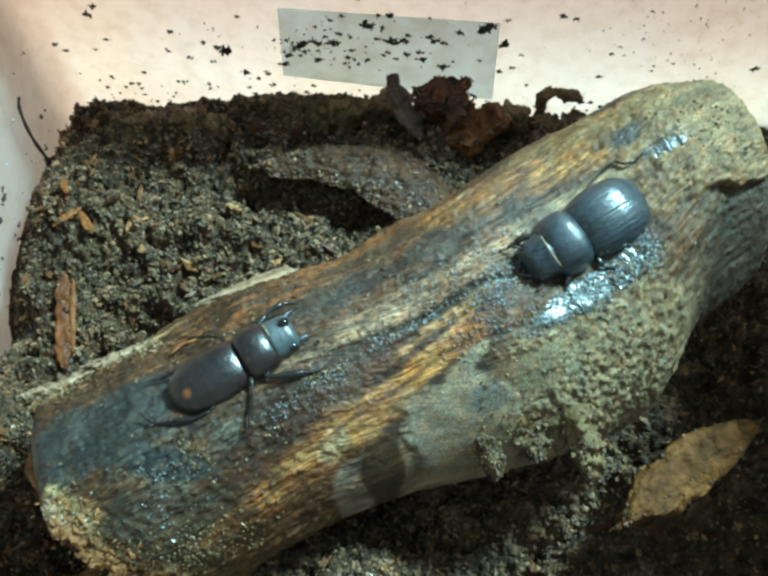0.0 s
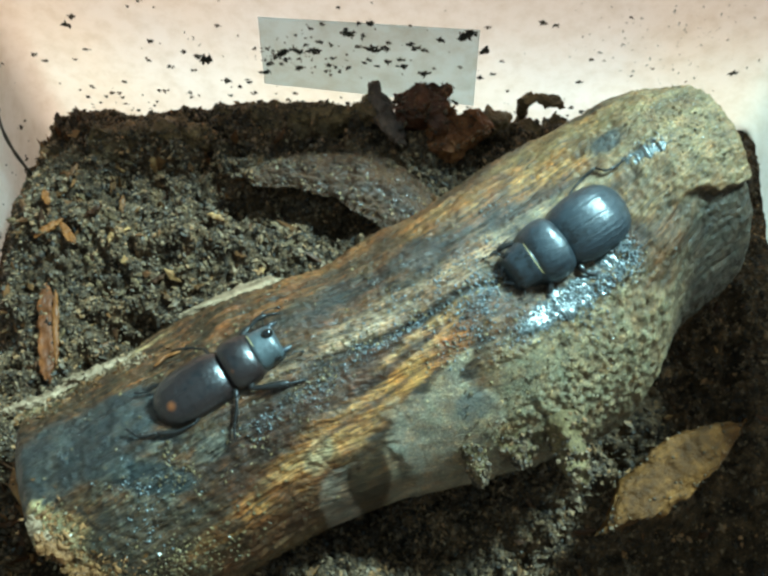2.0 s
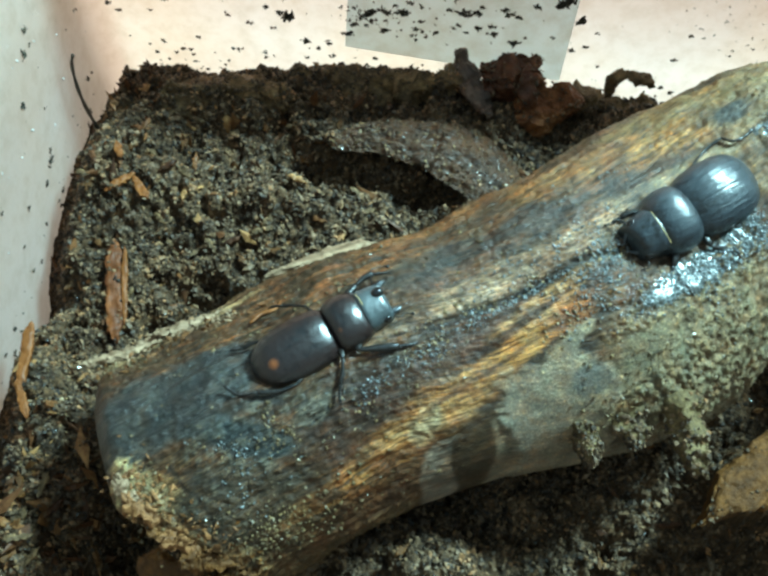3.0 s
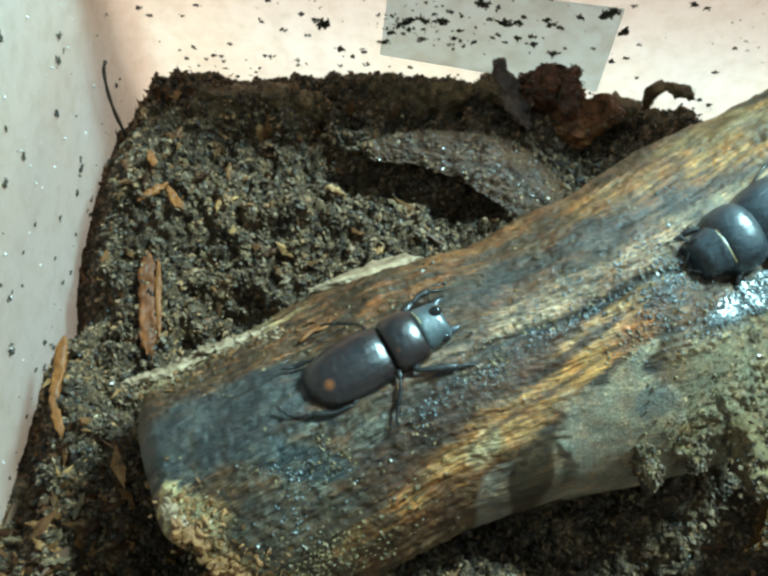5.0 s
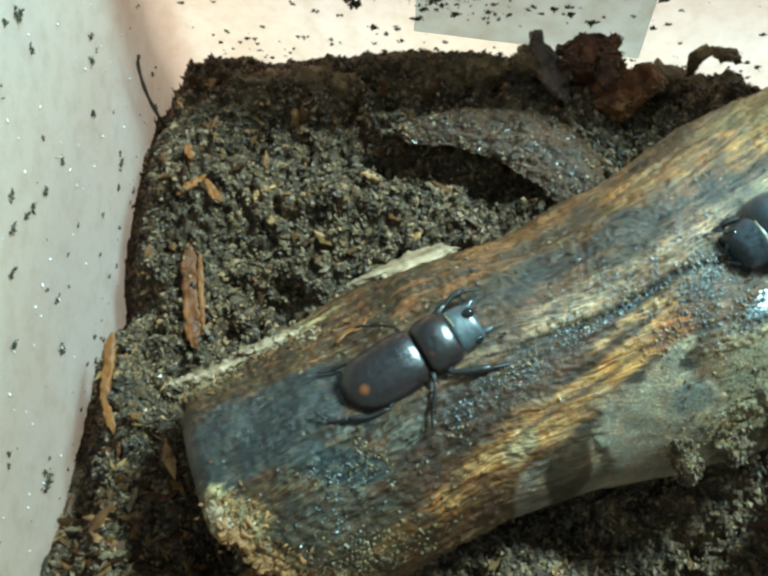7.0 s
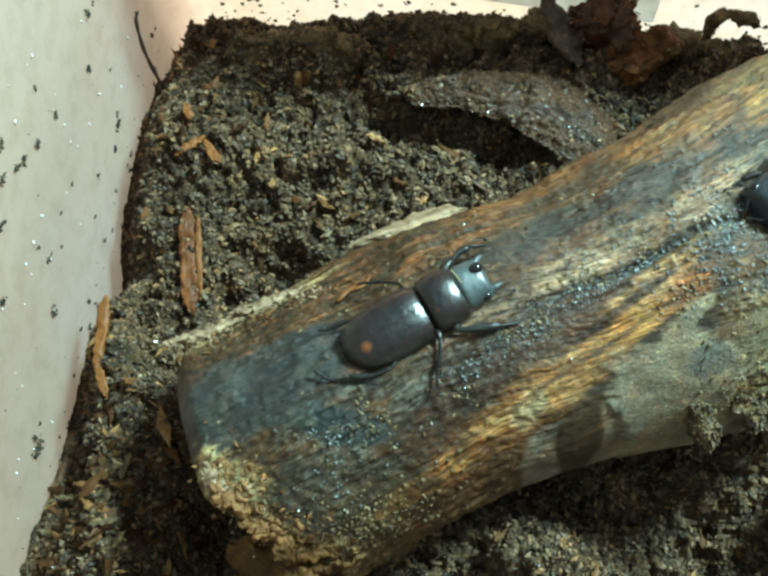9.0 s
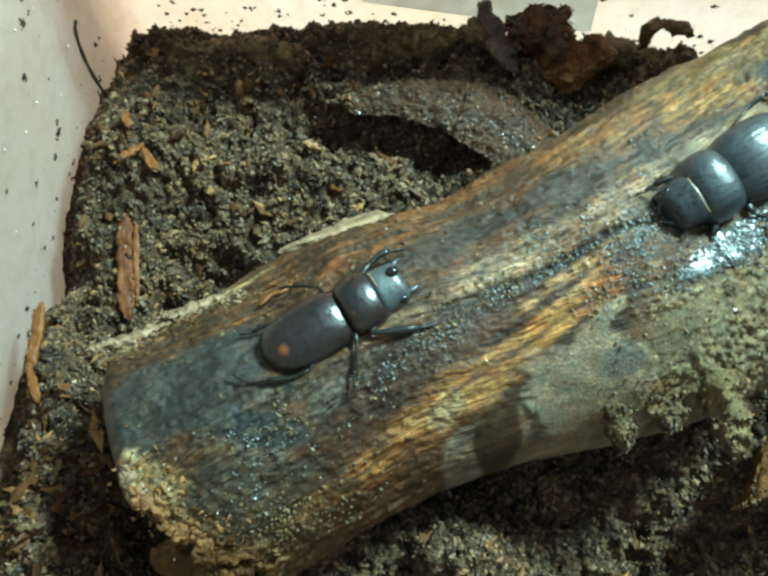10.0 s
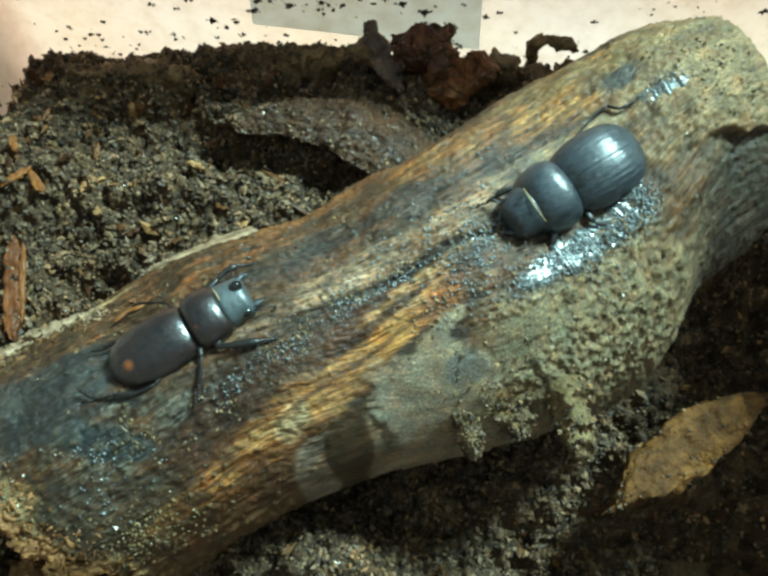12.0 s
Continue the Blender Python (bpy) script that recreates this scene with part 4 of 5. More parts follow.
def wet_beads():
    """Clear wet jelly, left in small beads round the broad beetle and along the groove."""
    r = np.random.default_rng(81)
    zones = ((50, -8.6, 15, 2.6, 10, 1450), (66.5, -2, 2.6, 5.0, 0, 450), (37, -9.5, 6, 3, 10, 120), (83, 18.8, 7, 2.2, 6, 130), (-52, -8, 2, 5, 20, 12), (30, 1, 10, 2.5, 12, 260), (8, 0, 22, 1.6, 9, 280), (18, 8, 22, 4, 8, 300), (-15, -5, 5, 2.5, 10, 50), (-60, -9, 7, 3, -20, 60), (40, 22, 26, 5, 3, 90), (-28, -7.5, 5, 1.6, 12, 50), (52, -15, 8, 2.5, 0, 70), (24, -4, 8, 3, 0, 60),
             (28, -1.5, 9, 3.6, 12, 260), (24, -8, 9, 3.2, 8, 170), (-26, -5.2, 9, 1.5, 5, 45), (33, 5, 7, 3, 10, 90), (-62, -16, 9, 5, 0, 70))
    s, v = [], []
    for s0, v0, ls, lv, turn_, n in zones:
        a, b = r.normal(0, 0.6 * ls, n), r.normal(0, 0.6 * lv, n)
        c, k = math.cos(radians(turn_)), math.sin(radians(turn_))
        s.append(s0 + a * c - b * k), v.append(v0 + a * k + b * c)
    s, v = np.concatenate(s), np.concatenate(v)
    pos, way = log_surface(s, v)
    size = (0.22 + 0.62 * r.random(len(s)) ** 2.4) * MM
    verts, faces = crumbs(pos + way * size[:, None] * 0.2 + way * np.where(np.arange(len(s)) < 1900, 0.0004, 0)[:, None], way, size, 0.7, 82, 1.3)
    tagged(part("wet_beads", verts, faces, DEW), "glistening wet beads of jelly on the log", "jelly", kind="stuff")


def wet_rim():
    """A rippled, nearly level shelf of clear jelly along the broad beetle's side, and a short one beyond its tail."""
    for seed, half, way in ((71, 4.0, [(31, -10.8), (39, -9.6), (47, -8.4), (55, -6.8), (62, -4.4), (66.5, -1.2), (69, 2.5)]), (72, 2.1, [(75, 17.4), (79, 17.6), (84, 17.4), (90, 16.4)])):
        nu, nv = 340, 56
        line = curve_points([(a, b, 0) for a, b in way], nu)[:, :2]
        tang = np.gradient(line, axis=0)
        tang /= np.linalg.norm(tang, axis=1)[:, None]
        across = np.stack([-tang[:, 1], tang[:, 0]], 1)
        u = np.linspace(0, 1, nu)
        wide = half * np.clip(np.sin(math.pi * u), 0, 1) ** 0.45 * (1 + 0.28 * fbm(np.stack([u * 16, 0 * u, 0 * u], 1), 3, seed))
        k = np.linspace(-1, 1, nv)
        at = line[:, None] + across[:, None] * (wide[:, None] * k[None])[..., None]
        pos = log_surface(at[..., 0].ravel(), at[..., 1].ravel())[0].reshape(nu, nv, 3)
        level = pos[:, int(nv * 0.72), 2] + 0.0003
        round_ = np.clip(1 - np.abs(k) ** 5, 0, 1)[None] ** 0.5 * np.clip(np.sin(math.pi * u), 0, 1)[:, None] ** 0.5
        pos[..., 2] = (pos[..., 2] - 0.0007) * (1 - round_) + np.maximum(level[:, None], pos[..., 2] - 0.0002) * round_
        v = pos.reshape(-1, 3)
        v[:, 2] += (0.00021 * fbm(v / 0.0011, 3, seed + 10, 0.6) + 0.00026 * fbm(v / 0.0045, 2, seed + 20)) * round_.ravel()
        n = len(v)
        f = grid_faces(nu, nv)
        rim = list(range(nv)) + [nv * j + nv - 1 for j in range(1, nu)] + [nv * (nu - 1) + j for j in range(nv - 2, -1, -1)] + [nv * j for j in range(nu - 2, 0, -1)]
        edge = [[rim[j], rim[j - 1], rim[j - 1] + n, rim[j] + n] for j in range(len(rim))]
        under = v - np.array([0, 0, 0.0025])
        tagged(part("jelly_smear", np.vstack([v, under]), f.tolist() + (f[:, ::-1] + n).tolist() + edge, BEAD), "glistening rippled smear of wet jelly on the log", "jelly")


log_grains()
wet_beads()
wet_rim()


# ---- the beetles ----
def dome(x0, x1, half, high, low, fine=(40, 33), square=6.0, wide=lambda u: 1 + 0 * u, tall=lambda u: 1 + 0 * u, ridge=0.0, lines=0, side=0, seed=0, dent=0.0, blunt=(0.25, 0.25), brim=(0.12, 0.12)):
    """A shell plate, mm: from x0 to x1, closed to an edge all round. side: 1 or -1 for one half of it only, 0 for both.
    blunt and brim: how much of its width and height the plate keeps at its two ends."""
    nu, na = fine
    u = np.linspace(0, 1, nu)
    end = np.clip(1 - np.abs(2 * u - 1) ** square, 0, 1) ** 0.5
    lo, hi = {0: (-1, 1), 1: (0.0006, 1), -1: (-1, -0.0006)}[side]
    a = np.linspace(lo, hi, na) * radians(112)
    uu, aa = np.meshgrid(u, a, indexing="ij")
    e = np.meshgrid(end, a, indexing="ij")[0]
    keep, stay = blunt[0] + (blunt[1] - blunt[0]) * uu, brim[0] + (brim[1] - brim[0]) * uu
    w, h = half * wide(uu) * (keep + (1 - keep) * e), high * tall(uu)
    y = w * np.sign(np.sin(aa)) * np.abs(np.sin(aa)) ** 0.92
    c = np.cos(aa)
    z = low + (h - low) * (stay + (1 - stay) * e) * np.sign(c) * np.abs(c) ** 0.78
    if lines:
        z = z + ridge * e * np.cos(aa * lines) * step(0.03, 0.2, np.abs(aa))
    if side:
        z = z - 0.07 * np.exp(-((aa / 0.022) ** 2)) * e
    p = np.stack([x0 + (x1 - x0) * uu, y, z], -1).reshape(-1, 3)
    if dent:
        p[:, 2] += dent * fbm(p / 1.1, 3, seed)
    under = np.stack([p[:, 0], p[:, 1] * 0.96, np.minimum(p[:, 2] - 0.35, low + 0.6 * (p[:, 2] - low) - 0.3)], 1)
    f = grid_faces(nu, na)
    n = len(p)
    rim = list(range(na)) + [na * k + na - 1 for k in range(1, nu)] + [na * (nu - 1) + k for k in range(na - 2, -1, -1)] + [na * k for k in range(nu - 2, 0, -1)]
    m = len(rim)
    edge = [[2 * n + k, 2 * n + (k - 1) % m, 2 * n + m + (k - 1) % m, 2 * n + m + k] for k in range(m)]
    both = np.vstack([f, f[:, ::-1] + n])
    return np.vstack([p, under, p[rim], under[rim]]) * MM, both.tolist() + edge


def ball(centre, radii, n=14):
    w, a = np.meshgrid(np.linspace(0, math.pi, n), np.linspace(0, 2 * math.pi, 2 * n, endpoint=False), indexing="ij")
    p = np.stack([np.sin(w) * np.cos(a), np.sin(w) * np.sin(a), np.cos(w)], -1).reshape(-1, 3) * radii + np.asarray(centre)
    return p * MM, grid_faces(n, 2 * n, True).tolist()


def leg(parent, femur, tibia, foot, thick, spines=3):
    """One leg: thigh and shin as a stout jointed tube with spines, and a thin clawed foot under it."""
    f, t, k = np.array(femur, float), np.array(tibia, float), np.array(foot, float)
    v1, f1 = tube(curve_points(f, 9) * MM, thick * np.array([0.7, 1.0, 1.2, 1.25, 1.2, 1.1, 0.95, 0.8, 0.65]) * MM, 10, 0.75)
    v2, f2 = tube(curve_points(t, 10) * MM, thick * np.array([0.5, 0.62, 0.68, 0.72, 0.78, 0.84, 0.9, 0.95, 0.9, 0.6]) * MM, 10, 0.7)
    verts, faces = np.vstack([v1, v2]), f1 + [[i + len(v1) for i in q] for q in f2]
    line = curve_points(t, 10)
    way = (line[-1] - line[0]) / np.linalg.norm(line[-1] - line[0])
    out = np.cross(way, (0, 0, 1))
    for n in range(spines):
        base = line[4 + 2 * n]
        sv, sf = tube(np.array([base, base + 0.6 * thick * out + 0.5 * way, base + 1.3 * thick * out + 1.0 * way]) * MM, np.array([0.28, 0.18, 0.05]) * MM, 5)
        faces += [[i + len(verts) for i in q] for q in sf]
        verts = np.vstack([verts, sv])
    ob = part("leg", verts, faces, LIMB, parent)
    pts = curve_points(k, 21)
    bead = 0.26 + 0.13 * np.abs(np.sin(np.linspace(0, 5 * math.pi, 21)))
    v3, f3 = tube(pts * MM, bead * MM, 7)
    end, d = pts[-1], pts[-1] - pts[-3]
    d = d / np.linalg.norm(d)
    for sign in (1, -1):
        o = np.cross(d, (0, 0, 1)) * sign
        cv, cf = tube(np.array([end, end + 0.5 * d + 0.35 * o, end + 0.8 * d + 0.45 * o - [0, 0, 0.3]]) * MM, np.array([0.13, 0.1, 0.03]) * MM, 5)
        f3 += [[i + len(v3) for i in q] for q in cf]
        v3 = np.vstack([v3, cv])
    part("foot", v3, f3, LIMB, ob)


def antenna(parent, pts):
    line = curve_points(pts, 26)
    rad = np.r_[np.full(12, 0.17), np.full(8, 0.14), [0.25, 0.40, 0.42, 0.40, 0.36, 0.2]]
    v, f = tube(line * MM, rad * MM, 7)
    part("antenna", v, f, LIMB, parent)


def stand(name, label, origin, x, z):
    """An empty that carries a beetle: origin in mm, nose way x, back way z."""
    ob = tagged(new(name), label, "beetle")
    fx = Vector(x).normalized()
    fz = Vector(z)
    fz = (fz - fx * fz.dot(fx)).normalized()
    fy = fz.cross(fx)
    ob.matrix_world = Matrix.Translation(Vector(origin) * MM) @ Matrix((fx, fy, fz)).transposed().to_4x4()
    return ob


def stag_beetle():
    b = stand("stag_beetle", "glossy brown-black male stag beetle gripping the log", (-35.2, -4.0, 54.0), (0.819, 0.545, 0.178), (-0.076, -0.204, 0.976))
    back = lambda u: np.interp(u, np.linspace(0, 1, 9), [0.62, 0.80, 0.91, 0.97, 1.0, 1.0, 0.99, 0.96, 0.90])  # noqa: E731
    rise = lambda u: np.interp(u, np.linspace(0, 1, 9), [0.45, 0.70, 0.87, 0.96, 1.0, 0.99, 0.95, 0.88, 0.78])  # noqa: E731
    for side in (1, -1):
        v, f = dome(-17.2, 3.0, 7.0, 4.1, -2.2, (80, 40), 5, back, rise, 0.012, 26, side, 3, 0.045, (0.15, 0.72), (0.05, 0.55))
        part("wing_case", v, f, SHELL_A, b, "brown-black wing case with a painted orange lamp reflection" if side < 0 else "")
    v, f = dome(-15.5, 10.5, 5.8, 0.5, -3.2, (30, 21), 4)
    part("abdomen", v, f, LIMB, b)
    v, f = dome(2.3, 11.0, 6.3, 4.3, -1.6, (56, 49), 6, lambda u: 0.86 + 0.22 * np.sin(math.pi * (0.15 + 0.7 * u)) - 0.12 * u, lambda u: 0.76 + 0.30 * np.sin(math.pi * (0.1 + 0.75 * u)) - 0.26 * u**2, dent=0.045, blunt=(0.84, 0.80), brim=(0.62, 0.60))
    part("neck_shield", v, f, NECK_A, b, "brown-black shield with a small painted orange lamp reflection")
    v, f = dome(10.0, 16.4, 5.2, 3.6, -1.6, (44, 41), 6, lambda u: 1.0 - 0.14 * u, lambda u: 1.0 - 0.34 * u, dent=0.03, blunt=(0.9, 0.62), brim=(0.75, 0.30))
    head = part("head", v, f, HEAD_A, b)
    v, f = tube(curve_points([(10.6, 4.0, 1.9), (10.9, 2.4, 3.0), (10.95, 0.6, 3.40)], 14) * MM, 0.09 * MM, 6)
    part("membrane", v, f, MEMBRANE, b, "thin yellowish seam behind the head")
    v, f = ball((15.0, 1.7, 2.2), (1.45, 1.25, 1.2))
    part("eye", v, f, EYE, head)
    v, f = ball((14.2, -3.9, 0.4), (1.1, 0.9, 0.9))
    part("eye", v, f, EYE, head)
    for pts in ([(14.4, -2.4, 0.2), (16.4, -3.1, -0.2), (18.5, -3.0, -0.6)], [(15.0, 2.9, 0.2), (16.6, 3.9, -0.3), (18.2, 3.9, -0.8)]):
        line = curve_points(pts, 14)
        v, f = tube(line * MM, np.array([0.9, 0.9, 0.85, 0.8, 0.76, 0.72, 0.7, 0.7, 0.7, 0.62, 0.52, 0.42, 0.3, 0.12]) * MM, 10, 0.7)
        part("jaw", v, f, SHELL_B, head)
    antenna(b, [(15.0, 4.2, 0.2), (16.2, 7.0, 0.6), (17.4, 7.4, 0.2), (19.6, 7.0, -0.6), (20.6, 6.4, -0.9)])
    antenna(b, [(15.2, -3.4, -0.2), (17.0, -5.0, 0.0), (18.2, -4.6, -0.6), (19.4, -5.2, -1.2), (20.2, -5.6, -1.5)])
    leg(b, [(6.5, -3.5, -1.0), (6.0, -5.6, 0.1), (5.4, -6.9, 0.6)], [(5.2, -6.8, 0.6), (9.4, -8.8, 0.4), (13.5, -10.4, -0.2)], [(13.4, -10.4, -0.3), (15.0, -11.0, -0.7), (17.0, -11.6, -1.4)], 0.95)
    leg(b, [(2.0, -3.5, -0.5), (2.0, -5.6, 0.9), (1.6, -7.2, 1.4)], [(1.6, -7.2, 1.4), (0.2, -9.6, 1.2), (-1.6, -11.8, 0.9)], [(-1.6, -11.8, 0.9), (-2.6, -13.2, 0.5), (-3.4, -14.8, 0.3)], 0.6)
    leg(b, [(-5.0, -3.5, -1.0), (-7.4, -5.6, 0.0), (-9.6, -7.0, 0.9)], [(-9.6, -7.0, 0.9), (-14.0, -6.4, 1.2), (-18.0, -4.4, 1.6)], [(-18.0, -4.4, 1.6), (-21.6, -3.0, 1.9), (-23.6, 0.4, 1.9)], 0.62)
    leg(b, [(6.5, 3.5, -1.6), (9.5, 5.6, -1.2), (12.0, 6.6, -1.6)], [(12.0, 6.6, -1.6), (14.4, 7.4, -2.2), (16.8, 7.4, -2.8)], [(16.8, 7.4, -2.8), (18.2, 6.8, -3.2), (19.8, 6.2, -3.6)], 0.85)
    leg(b, [(1.0, 3.5, -1.8), (0.6, 6.0, -1.6), (0.0, 8.2, -2.2)], [(0.0, 8.2, -2.2), (-2.4, 10.2, -3.2), (-4.6, 11.6, -4.4)], [(-4.6, 11.6, -4.4), (-6.0, 12.6, -5.2), (-7.4, 13.2, -6.0)], 0.42)
    leg(b, [(-5.0, 3.5, -2.0), (-9.0, 5.6, -1.9), (-12.4, 6.4, -2.2)], [(-12.4, 6.4, -2.2), (-14.6, 6.8, -2.4), (-16.8, 7.0, -2.8)], [(-16.8, 7.0, -2.8), (-18.0, 7.4, -3.0), (-19.2, 8.2, -3.4)], 0.6)


def broad_beetle():
    b = stand("broad_beetle", "matt black broad female beetle sunk in wet wood", (47.0, 34.4, 60.5), (-0.794, -0.607, -0.028), (0.13, -0.216, 0.968))
    back = lambda u: np.interp(u, np.linspace(0, 1, 9), [0.66, 0.84, 0.93, 0.98, 1.0, 1.0, 0.98, 0.94, 0.88])  # noqa: E731
    rise = lambda u: np.interp(u, np.linspace(0, 1, 9), [0.30, 0.62, 0.83, 0.94, 1.0, 1.0, 0.98, 0.93, 0.84])  # noqa: E731
    for side in (1, -1):
        v, f = dome(-17.8, 4.0, 8.6, 6.1, -1.5, (110, 84), 3.4, back, rise, 0.024, 32, side, 4, 0.018, (0.15, 0.70), (0.05, 0.55))
        part("wing_case", v, f, SHELL_B, b)
    v, f = dome(-15.5, 12.0, 7.0, 1.5, -3.2, (30, 21), 4)
    part("abdomen", v, f, LIMB, b)
    v, f = dome(3.2, 13.4, 8.0, 6.6, -1.2, (60, 55), 6, lambda u: 0.90 + 0.16 * np.sin(math.pi * (0.05 + 0.75 * u)) - 0.26 * u**2, lambda u: 0.84 + 0.22 * np.sin(math.pi * (0.1 + 0.7 * u)) - 0.16 * u**2, dent=0.028, blunt=(0.82, 0.84), brim=(0.55, 0.66))
    part("neck_shield", v, f, SHELL_B, b)
    v, f = dome(12.2, 19.0, 6.0, 5.6, -1.2, (48, 45), 4.5, lambda u: 1.0 - 0.22 * u, lambda u: 1.0 - 0.42 * u, dent=0.06, blunt=(0.95, 0.55), brim=(0.85, 0.25))
    head = part("head", v, f, SHELL_B, b)
    v, f = tube(curve_points([(12.9, -4.0, 4.4), (13.6, -1.0, 5.75), (13.6, 1.8, 5.7), (12.9, 4.4, 4.3)], 20) * MM, 0.09 * MM, 6)
    part("membrane", v, f, MEMBRANE, b, "thin yellow seam between head and shield")
    for c in ((17.0, -3.9, 1.5), (17.2, 4.0, 1.3)):
        v, f = ball(c, (1.1, 0.9, 0.9))
        part("eye", v, f, EYE, head)
    for sign in (1, -1):
        line = curve_points([(17.4, 2.0 * sign, 0.6), (18.6, 2.4 * sign, 0.1), (19.6, 1.6 * sign, -0.4), (20.0, 0.8 * sign, -0.6)], 12)
        v, f = tube(line * MM, np.linspace(0.8, 0.15, 12) * MM, 9, 0.7)
        part("jaw", v, f, SHELL_B, head)
    antenna(b, [(17.4, 4.4, 0.4), (18.8, 6.4, 0.6), (20.0, 6.0, 0.0), (21.0, 6.6, -0.6), (21.6, 6.8, -0.8)])
    antenna(b, [(17.4, -4.4, 0.4), (18.8, -6.4, 0.4), (20.0, -6.0, 0.0), (21.0, -6.6, -0.6), (21.6, -6.8, -0.8)])
    for sign in (1, -0.64):
        leg(b, [(9, 4.5 * sign, -1), (11.5, 7.4 * sign, 0), (13.0, 9.0 * sign, -0.2)], [(13.0, 9.0 * sign, -0.2), (14.6, 10.0 * sign, -0.8), (16.8, 10.4 * sign, -1.6)], [(16.8, 10.4 * sign, -1.6), (18, 10.6 * sign, -2.0), (19.4, 10.2 * sign, -2.4)], 0.8)
        leg(b, [(2, 5 * sign, -1), (2.4, 8.2 * sign, 0), (2.2, 9.6 * sign, 0)], [(2.2, 9.6 * sign, 0.0), (0.4, 11.0 * sign, -0.6), (-1.8, 11.8 * sign, -1.6)], [(-1.8, 11.8 * sign, -1.6), (-3.2, 12.2 * sign, -2.0), (-4.6, 12.6 * sign, -2.6)], 0.75)
    leg(b, [(-4, 5, -1), (-6.0, 8.4, -0.6), (-8.6, 9.6, -0.8)], [(-8.6, 9.6, -0.8), (-11.4, 9.8, -1.2), (-13.8, 9.0, -1.8)], [(-13.8, 9.0, -1.8), (-15.6, 9.6, -2.2), (-17.6, 10.6, -2.4)], 0.75)
    # the far hind leg reaches out behind the tail
    leg(b, [(-4, -5, -1), (-6.6, -8.2, -2.4), (-9.4, -9.6, -3.2)], [(-9.4, -9.6, -3.2), (-13.4, -10.6, -3.2), (-17.4, -11.0, -2.4)], [(-17.4, -11.0, -2.4), (-18.4, -8.8, -0.7), (-21.4, -8.3, -0.3), (-24.2, -8.8, 0.0)], 0.42)


stag_beetle()
broad_beetle()


# ---- loose bark, sticks and chips on the soil ----
def rest(name, shape, mat, x, y, lift, heading, label, category="bark", tip=0.0, lean=0.0, group="", dust=0):
    """Lay a piece on the soil at x, y (mm); dust: how many crumbs cling to its upper side."""
    z = float(soil_height(np.array([float(x)]), np.array([float(y)]))[0]) + lift
    v, f = shape
    ob = part(name, v, f, mat)
    ob.matrix_world = pose(x * MM, y * MM, z * MM, lean, tip, heading)
    if dust:
        r = np.random.default_rng(dust)
        up = np.nonzero(v[:, 2] > np.median(v[:, 2]))[0]
        at = v[r.choice(up, dust)] + r.uniform(-0.6, 0.6, (dust, 3)) * np.array([MM, MM, 0.2 * MM])
        cv, cf = crumbs(at, np.tile([0, 0, 1.0], (dust, 1)), (0.5 + 1.2 * r.random(dust) ** 2.5) * MM, 0.7, dust + 1)
        part("soil_crust", cv, cf, GRAIN if mat is WETBARK else CRUMB, ob, "crumbs of soil clinging to the bark")
    return tagged(ob, label, category, group)


